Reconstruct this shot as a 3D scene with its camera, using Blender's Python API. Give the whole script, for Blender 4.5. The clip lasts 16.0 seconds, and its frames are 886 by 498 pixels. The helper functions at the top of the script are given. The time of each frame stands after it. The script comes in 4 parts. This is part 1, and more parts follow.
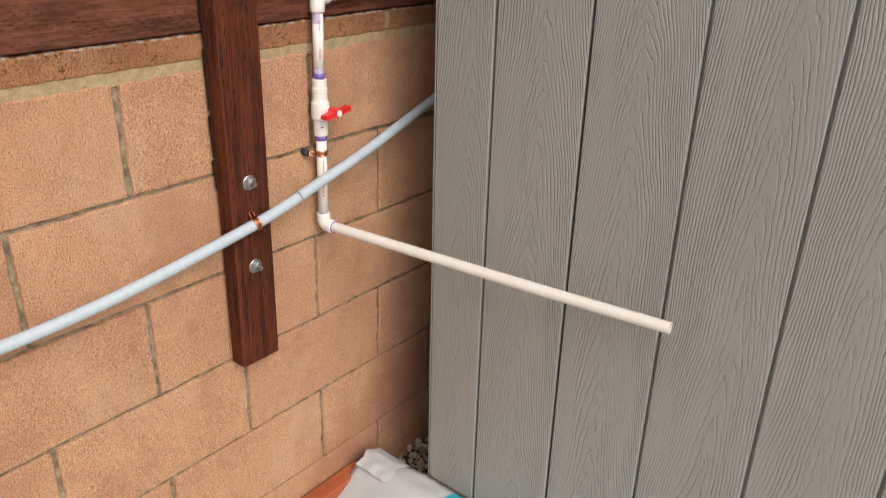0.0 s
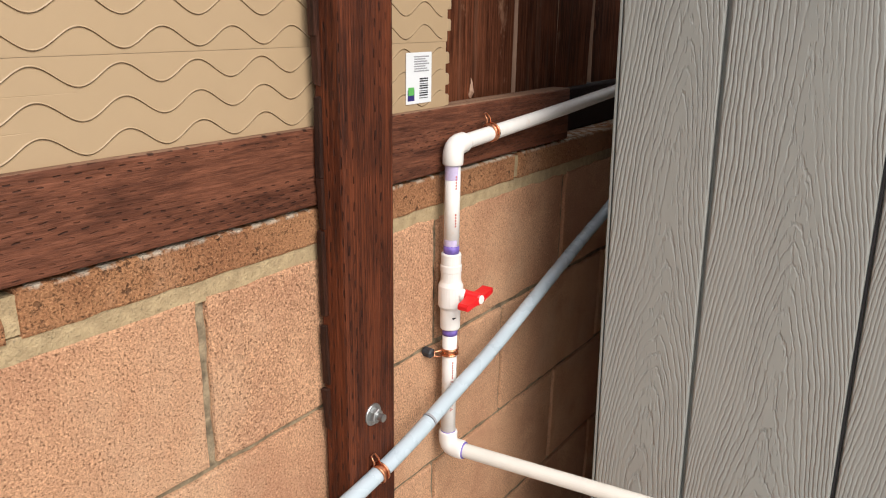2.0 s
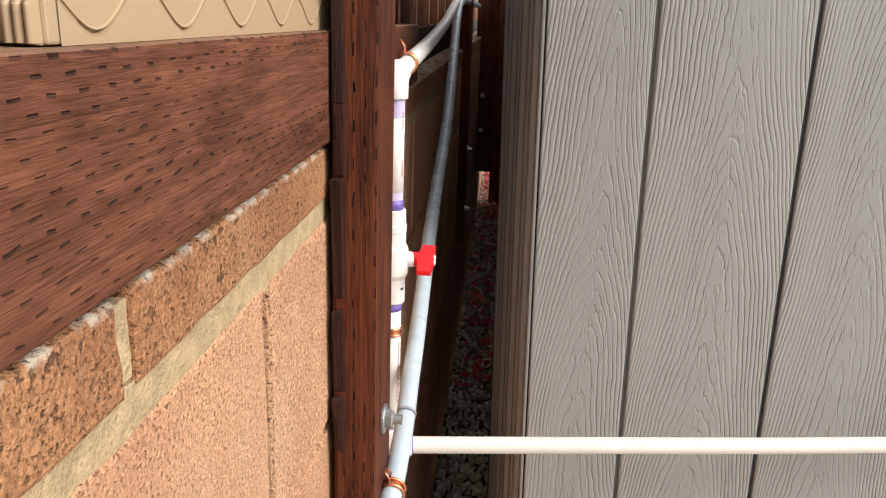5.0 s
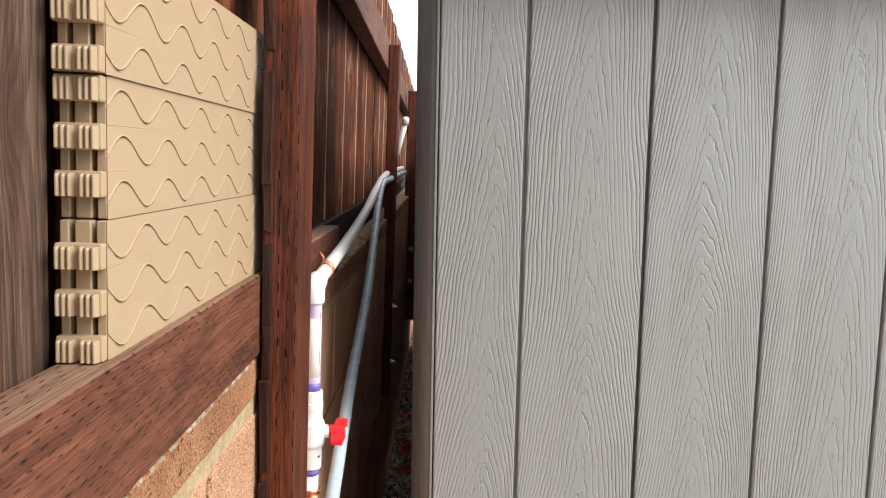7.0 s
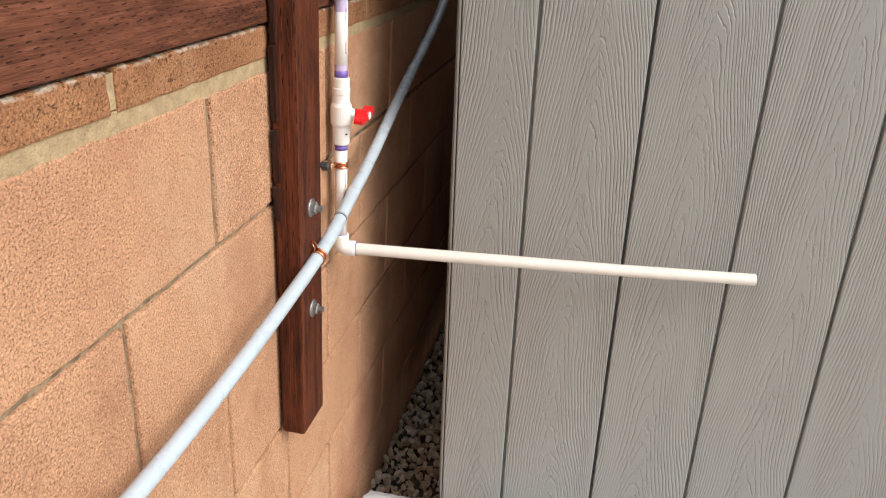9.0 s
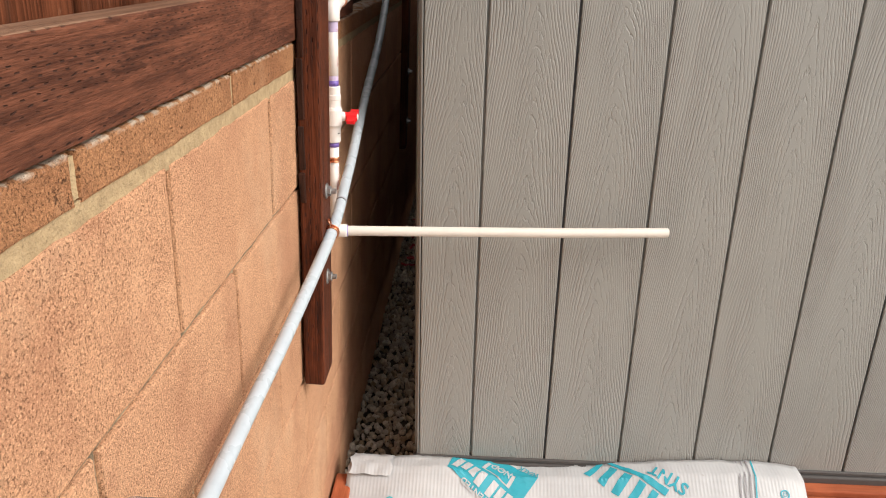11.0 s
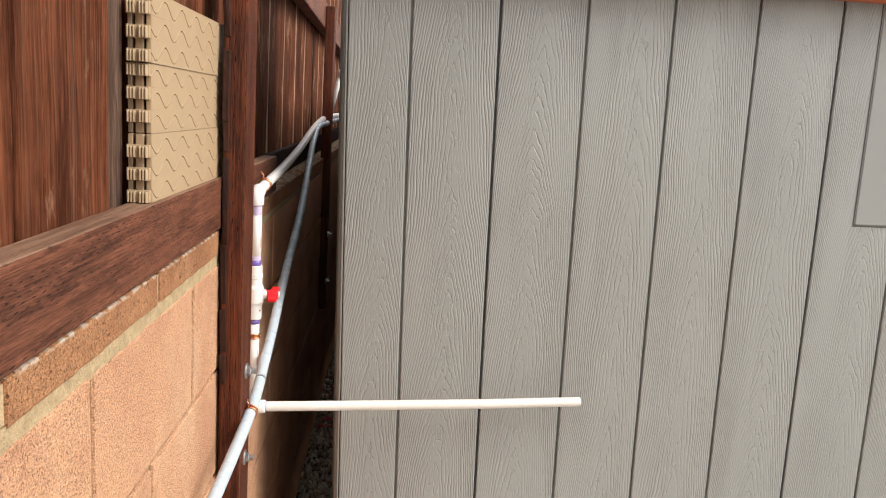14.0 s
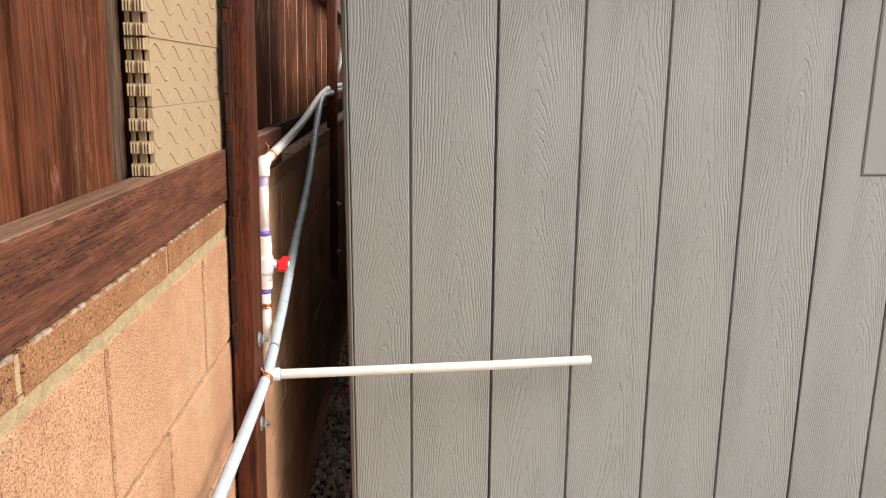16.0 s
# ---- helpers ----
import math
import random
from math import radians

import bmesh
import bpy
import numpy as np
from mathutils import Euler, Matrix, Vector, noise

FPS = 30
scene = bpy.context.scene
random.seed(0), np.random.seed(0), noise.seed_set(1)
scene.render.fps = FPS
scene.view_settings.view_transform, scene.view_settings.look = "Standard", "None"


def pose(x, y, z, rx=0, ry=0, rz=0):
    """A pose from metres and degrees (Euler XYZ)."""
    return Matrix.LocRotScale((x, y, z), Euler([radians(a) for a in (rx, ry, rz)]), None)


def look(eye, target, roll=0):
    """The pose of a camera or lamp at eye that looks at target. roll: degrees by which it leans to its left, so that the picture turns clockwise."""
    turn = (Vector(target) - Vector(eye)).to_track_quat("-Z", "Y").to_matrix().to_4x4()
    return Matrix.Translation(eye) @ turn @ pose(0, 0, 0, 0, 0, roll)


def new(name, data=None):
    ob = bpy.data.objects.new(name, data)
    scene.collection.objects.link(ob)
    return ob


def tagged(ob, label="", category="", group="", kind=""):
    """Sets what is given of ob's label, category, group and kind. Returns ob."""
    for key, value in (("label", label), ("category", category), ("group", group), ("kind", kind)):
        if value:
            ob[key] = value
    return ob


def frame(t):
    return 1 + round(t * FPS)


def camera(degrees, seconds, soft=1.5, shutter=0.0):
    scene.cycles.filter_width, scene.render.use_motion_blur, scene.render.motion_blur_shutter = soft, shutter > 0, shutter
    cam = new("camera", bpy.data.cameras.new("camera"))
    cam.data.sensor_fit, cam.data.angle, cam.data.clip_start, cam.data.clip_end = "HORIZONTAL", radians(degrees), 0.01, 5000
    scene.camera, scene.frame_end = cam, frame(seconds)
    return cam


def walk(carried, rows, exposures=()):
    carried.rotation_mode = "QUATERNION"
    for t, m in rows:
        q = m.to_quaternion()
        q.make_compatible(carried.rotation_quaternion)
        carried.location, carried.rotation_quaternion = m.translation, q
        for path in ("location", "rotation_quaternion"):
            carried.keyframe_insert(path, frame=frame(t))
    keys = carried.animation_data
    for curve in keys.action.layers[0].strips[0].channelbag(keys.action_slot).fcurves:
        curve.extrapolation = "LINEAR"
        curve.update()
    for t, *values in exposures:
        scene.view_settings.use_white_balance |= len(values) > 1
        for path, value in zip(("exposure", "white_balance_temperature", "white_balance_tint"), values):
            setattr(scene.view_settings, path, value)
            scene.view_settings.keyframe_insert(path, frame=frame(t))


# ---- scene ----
cam = camera(60.15, 16.0, soft=1.05, shutter=0.15)
PATH = [
    (0, (1.1361, -0.7657, 1.4888), (0.0202, 0.6579, 0.6355), 2.42),
    (0.5, (1.1130, -0.7639, 1.5364), (-0.0442, 0.7348, 0.8925), 2.69),
    (1, (0.9994, -0.7675, 1.5129), (-0.1621, 0.7661, 0.9659), 1.99),
    (1.5, (0.7752, -0.7030, 1.4865), (-0.4072, 0.8166, 0.9453), 0.56),
    (2, (0.5980, -0.6044, 1.4670), (-0.4924, 0.9645, 0.8758), 0.85),
    (2.5, (0.4667, -0.6207, 1.4547), (-0.3164, 1.0935, 0.7850), 0.97),
    (3, (0.2811, -0.6898, 1.4467), (-0.1740, 1.1153, 0.7157), 0.76),
    (5.3, (0.1411, -0.6004, 1.3554), (0.0655, 1.3335, 0.8512), 2.57),
    (5.5, (0.1436, -0.6218, 1.3959), (0.1131, 1.3320, 0.9697), 2.71),
    (6, (0.1886, -0.7583, 1.4708), (0.2106, 1.2288, 1.2444), 1.38),
    (6.5, (0.1814, -0.7956, 1.4732), (0.2212, 1.1953, 1.2872), 1.40),
    (7, (0.1929, -0.8077, 1.4722), (0.2060, 1.1793, 1.2454), 2.29),
    (7.5, (0.1997, -0.8054, 1.4661), (0.1870, 1.1700, 1.1533), 3.94),
    (8, (0.2462, -0.8342, 1.4556), (0.1629, 1.1050, 0.9733), 4.69),
    (8.5, (0.3383, -0.8918, 1.4342), (0.1286, 0.9902, 0.7906), 4.45),
    (9, (0.4380, -0.9710, 1.3987), (0.1019, 0.8319, 0.6007), 3.38),
    (9.5, (0.4281, -1.0481, 1.4044), (0.1333, 0.7297, 0.5369), 2.14),
    (9.7, (0.4022, -1.0965, 1.4086), (0.1835, 0.6972, 0.5512), 1.94),
    (11.8, (0.2766, -1.3128, 1.3932), (0.3056, 0.5682, 0.7141), 4.62),
    (12, (0.2730, -1.3024, 1.3820), (0.3374, 0.5484, 0.6269), 5.81),
    (12.2, (0.2920, -1.3060, 1.3840), (0.3550, 0.5121, 0.5530), 6.40),
    (12.5, (0.2936, -1.3215, 1.4135), (0.3729, 0.5456, 0.7011), 5.16),
    (13, (0.2886, -1.3317, 1.4800), (0.3911, 0.6264, 1.0856), 4.03),
    (13.5, (0.2787, -1.3260, 1.4794), (0.4139, 0.6444, 1.1641), 4.47),
    (14, (0.2897, -1.3218, 1.4785), (0.4380, 0.6418, 1.1283), 3.76),
    (14.5, (0.2968, -1.3300, 1.4754), (0.4396, 0.6276, 1.0910), 3.03),
    (15, (0.3014, -1.3360, 1.4754), (0.4264, 0.6172, 1.0639), 2.09),
    (15.5, (0.3080, -1.3350, 1.4749), (0.4273, 0.6141, 1.0425), 1.58),
    (16, (0.3030, -1.3351, 1.4743), (0.4193, 0.6137, 1.0397), 1.56),
]
walk(cam, [(t, look(eye, target, roll)) for t, eye, target, roll in PATH],
     [(0, -0.05, 6500, 11), (1.0, 0.14, 6450, 10), (1.5, 0.14, 6450, 10), (2.0, 0.2, 6300, 10), (3.0, 0.28, 6300, 10), (5.5, 0.55, 6300, 10), (6.0, 0.62, 6100, 10), (7.0, 0.64, 6000, 9), (8.0, 0.58, 6000, 9), (8.5, 0.5, 6000, 10), (9.0, 0.29, 6300, 11),
      (9.5, 0.22, 6500, 13), (12.0, 0.3, 6700, 13), (12.2, -0.05, 6700, 13), (12.5, 0.1, 6700, 13), (13.5, 0.46, 6350, 10), (16.0, 0.5, 6450, 10)])
SKY, SUN = 0.130, 2.95
# extent of the added wall that holds back light from behind the camera
BLOCKER_X, BLOCKER_Z = 0.8, 2.0

# ---- light ----
world = bpy.data.worlds.new("world")
scene.world = world
world.use_nodes = True
wt = world.node_tree
sky = wt.nodes.new("ShaderNodeTexSky")
sky.sky_type = "NISHITA"
sky.sun_disc = False
sky.sun_elevation, sky.sun_rotation = radians(40), radians(105)
sky.air_density, sky.dust_density, sky.ozone_density = 1.0, 4.0, 0.6
wash = wt.nodes.new("ShaderNodeMixRGB")
wash.inputs[0].default_value = 0.75
wash.inputs[2].default_value = (9.0, 8.8, 8.6, 1)
wt.links.new(sky.outputs[0], wash.inputs[1])
wt.links.new(wash.outputs[0], wt.nodes["Background"].inputs[0])
wt.nodes["Background"].inputs[1].default_value = SKY
sun = new("sun", bpy.data.lights.new("sun", "SUN"))
sun.data.energy, sun.data.angle, sun.data.color = SUN, radians(40), (1.0, 0.95, 0.88)
sun.matrix_world = look((5.2, -2.0, 4.9), (0, 0, 0))

# ---- materials ----


class Nodes:
    """Short hand for building node materials."""

    def __init__(self, name):
        self.mat = bpy.data.materials.new(name)
        self.mat.use_nodes = True
        self.tree = self.mat.node_tree
        self.bsdf = self.tree.nodes["Principled BSDF"]

    def put(self, socket, value):
        if hasattr(value, "is_output"):
            self.tree.links.new(value, socket)
        elif socket.type == "RGBA" and len(value) == 3:
            socket.default_value = (*value, 1)
        else:
            socket.default_value = value

    def add(self, kind, *values, out=0, **props):
        node = self.tree.nodes.new("ShaderNode" + kind)
        for key, value in props.items():
            if key == "operation":
                node.operation = value
            elif key == "blend":
                node.blend_type = value
            elif key == "feature":
                node.feature = value
        for socket, value in zip(node.inputs, values):
            if value is not None:
                self.put(socket, value)
        return node.outputs[out]

    def math(self, op, a, b=0.0, c=0.0):
        return self.add("Math", a, b, c, operation=op)

    def noise(self, vec, scale, detail=3.0, rough=0.55):
        node = self.tree.nodes.new("ShaderNodeTexNoise")
        self.put(node.inputs["Vector"], vec)
        node.inputs["Scale"].default_value = scale
        node.inputs["Detail"].default_value = detail
        node.inputs["Roughness"].default_value = rough
        return node.outputs[0]

    def ramp(self, x, lo, hi, a=0.0, b=1.0):
        node = self.tree.nodes.new("ShaderNodeMapRange")
        for i, v in enumerate((x, lo, hi, a, b)):
            self.put(node.inputs[i], v)
        return node.outputs[0]

    def mix(self, f, a, b, blend="MIX"):
        return self.add("MixRGB", f, a, b, blend=blend)

    def stretch(self, vec, sx, sy, sz):
        node = self.tree.nodes.new("ShaderNodeVectorMath")
        node.operation = "MULTIPLY"
        self.put(node.inputs[0], vec)
        node.inputs[1].default_value = (sx, sy, sz)
        return node.outputs[0]

    def shift(self, vec, other):
        node = self.tree.nodes.new("ShaderNodeVectorMath")
        node.operation = "ADD"
        self.put(node.inputs[0], vec)
        self.put(node.inputs[1], other)
        return node.outputs[0]

    def split(self, vec):
        node = self.tree.nodes.new("ShaderNodeSeparateXYZ")
        self.put(node.inputs[0], vec)
        return node.outputs

    def join(self, x, y, z):
        node = self.tree.nodes.new("ShaderNodeCombineXYZ")
        for i, v in enumerate((x, y, z)):
            self.put(node.inputs[i], v)
        return node.outputs[0]

    def here(self):
        return self.tree.nodes.new("ShaderNodeNewGeometry").outputs["Position"]

    def local(self):
        return self.tree.nodes.new("ShaderNodeTexCoord").outputs["Object"]

    def chance(self):
        return self.tree.nodes.new("ShaderNodeObjectInfo").outputs["Random"]

    def island(self):
        return self.tree.nodes.new("ShaderNodeNewGeometry").outputs["Random Per Island"]

    def done(self, color, rough=0.6, height=None, strength=0.4, distance=0.002, metal=0.0, spec=0.5):
        self.put(self.bsdf.inputs["Base Color"], color)
        self.put(self.bsdf.inputs["Roughness"], rough)
        self.bsdf.inputs["Metallic"].default_value = metal
        self.bsdf.inputs["Specular IOR Level"].default_value = spec
        if height is not None:
            node = self.tree.nodes.new("ShaderNodeBump")
            node.inputs["Strength"].default_value = strength
            node.inputs["Distance"].default_value = distance
            self.put(node.inputs["Height"], height)
            self.tree.links.new(node.outputs[0], self.bsdf.inputs["Normal"])
        return self.mat


def block_material(name, base, dark, pore, pale=False):
    m = Nodes(name)
    p, r = m.here(), m.chance()
    big = m.noise(p, 5.0, 4)
    mid = m.noise(p, 28.0, 4)
    grit = m.noise(p, 380.0, 3, 0.75)
    coarse = m.noise(p, 300.0, 5, 0.8)
    c = m.mix(m.ramp(big, 0.35, 0.7), base, dark)
    c = m.mix(m.ramp(mid, 0.5, 0.8, 0, 0.5), c, tuple(v * 1.18 for v in base))
    c = m.mix(m.ramp(r, 0, 1, 0, 0.4), c, dark)
    c = m.mix(m.ramp(grit, 0.54, 0.64, 0, 0.5 if pale else 0.7), c, pore)
    c = m.mix(m.ramp(grit, 0.47, 0.36, 0, 0.7), c, tuple(min(1, v * 1.45) for v in base))
    c = m.mix(m.ramp(coarse, 0.57, 0.63, 0, 0.7 if pale else 0.8), c, tuple(v * 0.62 for v in pore))
    tint = m.math("FRACT", m.math("MULTIPLY", r, 13.7))
    c = m.mix(m.ramp(tint, 0.35, 1.0, 0, 0.35), c, tuple(v * w for v, w in zip(dark, (1.0, 0.96, 0.92))))
    c = m.mix(m.ramp(coarse, 0.40, 0.30, 0, 0.4), c, tuple(min(1, v * 1.35) for v in base))
    stain = m.noise(p, 2.6, 4, 0.6)
    c = m.mix(m.ramp(m.noise(p, 9.0, 5, 0.68), 0.52, 0.70, 0, 0.5), c, tuple(v * w for v, w in zip(dark, (0.72, 0.62, 0.6))))
    c = m.mix(m.ramp(m.noise(m.shift(p, (3.1, 1.7, 4.4)), 7.0, 5, 0.65), 0.55, 0.70, 0, 0.45), c, tuple(min(1, v * w) for v, w in zip(base, (1.12, 1.14, 1.16))))
    c = m.mix(m.ramp(stain, 0.50, 0.66, 0, 0.7), c, tuple(v * w for v, w in zip(dark, (0.80, 0.70, 0.72))))
    c = m.mix(m.ramp(m.noise(m.shift(p, (7.7, 2.1, 0.4)), 3.4, 5, 0.66), 0.55, 0.70, 0, 0.5), c, (0.66, 0.44, 0.285))
    h = m.math("SUBTRACT", m.math("MULTIPLY", grit, -1.0), m.math("MULTIPLY", coarse, 0.9))
    pore_mask = m.ramp(m.noise(p, 390.0, 3, 0.6), 0.57, 0.66)
    c = m.mix(m.math("MULTIPLY", pore_mask, 0.68), c, tuple(v * 0.62 for v in pore))
    speck = m.ramp(m.noise(m.shift(p, (1.3, 5.2, 2.2)), 330.0, 2, 0.6), 0.61, 0.68, 0, 0.55)
    c = m.mix(speck, c, tuple(min(1, v * w) for v, w in zip(base, (1.3, 1.4, 1.45))))
    h = m.math("SUBTRACT", h, m.math("MULTIPLY", pore_mask, 1.5))
    if pale:
        pit = m.ramp(m.noise(p, 95.0, 3, 0.6), 0.60, 0.66)
        pit = m.math("MULTIPLY", pit, m.ramp(m.noise(p, 14.0, 2), 0.46, 0.58))
        c = m.mix(m.math("MULTIPLY", pit, 0.75), c, tuple(v * 0.8 for v in pore))
        h = m.math("SUBTRACT", h, m.math("MULTIPLY", pit, 1.6))
        z = m.split(p)[2]
        rim = m.math("MULTIPLY", m.ramp(z, 1.2485, 1.2525), m.ramp(m.noise(p, 70, 4), 0.46, 0.56, 0, 0.8))
        c = m.mix(rim, c, (0.62, 0.56, 0.46))
    return m.done(c, 0.93, h, 0.75, 0.0035, spec=0.2)


def mortar_material(name, base, dark):
    m = Nodes(name)
    p = m.here()
    c = m.mix(m.ramp(m.noise(p, 55, 5, 0.65), 0.38, 0.62), base, dark)
    grit = m.noise(p, 420, 2)
    c = m.mix(m.ramp(grit, 0.58, 0.75, 0, 0.6), c, (0.16, 0.13, 0.09))
    return m.done(c, 0.95, m.math("ADD", m.math("MULTIPLY", grit, 0.5), m.noise(p, 70, 4)), 0.7, 0.005, spec=0.15)


def wood_material(name, light, dark, along, incised=False, scale=1.0, rough=0.62, grey=None, cut=(0.0095, 0.030), worn=None, crisp=1.0, wool=0.0, scuff=None, lines=None, knot=None, gloss=0.22):
    """Stained softwood: grain runs along the named axis; incised: rows of short knife cuts."""
    m = Nodes(name)
    r = m.chance()
    p = m.shift(m.here(), m.join(m.math("MULTIPLY", r, 7.3), m.math("MULTIPLY", r, 3.1), m.math("MULTIPLY", r, 5.7)))
    st = {"x": (0.05, 1, 1), "y": (1, 0.05, 1), "z": (1, 1, 0.05)}[along]
    g = m.noise(m.stretch(p, *st), 420 * scale, 4, 0.65)
    wide = m.noise(m.stretch(p, *st), 85 * scale, 4, 0.6)
    blot = m.noise(p, 9.0, 4)
    c = m.mix(m.ramp(wide, 0.38, 0.62), dark, light)
    c = m.mix(m.ramp(g, 0.50, 0.66, 0, 0.8 * crisp), c, tuple(v * 0.45 for v in dark))
    c = m.mix(m.ramp(g, 0.46, 0.34, 0, 0.55 * crisp), c, tuple(v * 1.5 for v in light))
    c = m.mix(m.ramp(blot, 0.45, 0.75, 0, 0.6), c, tuple(v * 1.45 for v in light))
    c = m.mix(m.ramp(r, 0, 1, 0, 0.35), c, tuple(v * 0.8 for v in dark))
    if grey:
        c = m.mix(m.ramp(m.noise(m.stretch(p, *st), 60, 3), 0.54, 0.70, 0, 0.45), c, grey)
        cell = m.tree.nodes.new("ShaderNodeTexVoronoi")
        m.put(cell.inputs["Vector"], m.stretch(p, 0.2, 1, 0.7))
        cell.inputs["Scale"].default_value = 4.2
        d = m.math("ADD", cell.outputs["Distance"], m.math("MULTIPLY", m.noise(p, 40, 2), 0.05))
        c = m.mix(m.ramp(d, 0.125, 0.075, 0, 0.9), c, tuple(v * 0.35 for v in dark))
        c = m.mix(m.math("MULTIPLY", m.ramp(d, 0.085, 0.07), 0.7), c, tuple(v * 1.6 for v in light))
    if lines:
        cross = {"x": (0.12, 1, 1), "y": (1, 0.06, 1), "z": (1, 1, 0.06)}[along]
        px, py, pz = m.split(p)
        over = m.math("ADD", py if along != "y" else px, pz if along != "z" else px)
        if knot:
            _, ky, kz = m.split(m.here())
            ky = m.math("DIVIDE", m.math("SUBTRACT", ky, knot[0]), 0.016)
            kz = m.math("DIVIDE", m.math("SUBTRACT", kz, knot[1]), 0.036)
            far = m.math("ADD", m.math("MULTIPLY", ky, ky), m.math("MULTIPLY", kz, kz))
            swirl = m.math("DIVIDE", 0.020, m.math("ADD", far, 1.0))
            over = m.math("ADD", over, swirl)
            c = m.mix(m.ramp(far, 1.6, 0.2, 0, 0.75), c, dark)
        sway = m.math("MULTIPLY", m.noise(m.stretch(p, *cross), 16, 3, 0.6), lines[1])
        f = m.math("FRACT", m.math("ADD", m.math("MULTIPLY", over, lines[0]), sway))
        edge = m.math("MULTIPLY", m.ramp(f, 0.0, 0.85), m.ramp(f, 1.0, 0.93))
        edge = m.math("MULTIPLY", edge, m.ramp(m.noise(m.stretch(p, *cross), 30, 2), 0.35, 0.6, 0.25, 1.0))
        c = m.mix(m.math("MULTIPLY", edge, lines[2]), c, tuple(v * 0.42 for v in dark))
    if wool:
        felt = m.noise(m.stretch(p, *[0.14 if k < 1 else 1 for k in st]), 170, 5, 0.7)
        c = m.mix(m.ramp(felt, 0.48, 0.66, 0, wool), c, tuple(v * w for v, w in zip(light, (1.75, 1.85, 1.95))))
        c = m.mix(m.ramp(felt, 0.46, 0.34, 0, wool), c, tuple(v * 0.7 for v in dark))
    if scuff:
        mark = m.noise(m.stretch(p, 1, 1, 0.4), 11, 6, 0.72)
        c = m.mix(m.ramp(mark, 0.57, 0.66, 0, 0.75), c, scuff)
        knot = m.noise(m.stretch(p, 1, 1, 0.25), 7, 3, 0.5)
        c = m.mix(m.ramp(knot, 0.60, 0.72, 0, 0.7), c, tuple(v * 0.5 for v in dark))
    h = m.math("ADD", m.math("MULTIPLY", g, 0.6), m.math("MULTIPLY", wide, 0.5))
    if incised:
        xyz = m.split(m.here())
        a = {"x": xyz[0], "y": xyz[1], "z": xyz[2]}[along]
        b = {"x": m.math("ADD", xyz[1], xyz[2]), "y": m.math("ADD", xyz[0], xyz[2]), "z": m.math("ADD", xyz[0], xyz[1])}[along]
        wob = m.math("MULTIPLY", m.math("SUBTRACT", m.noise(m.here(), 45, 1), 0.5), 0.010)
        b = m.math("ADD", b, m.math("MULTIPLY", wob, 0.5))
        row = m.math("DIVIDE", b, cut[0])
        shift_by = m.math("MULTIPLY", m.math("FLOOR", row), 0.37)
        along_f = m.math("FRACT", m.math("ADD", m.math("DIVIDE", m.math("ADD", a, wob), cut[1]), shift_by))
        across = m.math("ABSOLUTE", m.math("SUBTRACT", m.math("FRACT", row), 0.5))
        slit = m.math("MULTIPLY", m.math("LESS_THAN", along_f, 0.31), m.ramp(across, 0.13, 0.05))
        slit = m.math("MULTIPLY", slit, m.ramp(m.noise(m.stretch(m.here(), *st), 60, 2), 0.40, 0.56))
        cut_mark = m.math("MULTIPLY", slit, 0.66)
        h = m.math("SUBTRACT", h, m.math("MULTIPLY", slit, 1.5))
    # upward faces: weathered tone, with the sky's light on them painted in
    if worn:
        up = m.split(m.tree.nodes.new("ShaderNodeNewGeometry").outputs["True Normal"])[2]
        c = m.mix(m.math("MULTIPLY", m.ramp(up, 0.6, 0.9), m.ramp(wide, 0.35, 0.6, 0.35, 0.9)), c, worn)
    if incised:
        c = m.mix(cut_mark, c, (0.010, 0.005, 0.004))
    return m.done(c, rough, h, 0.9, 0.003, spec=gloss)


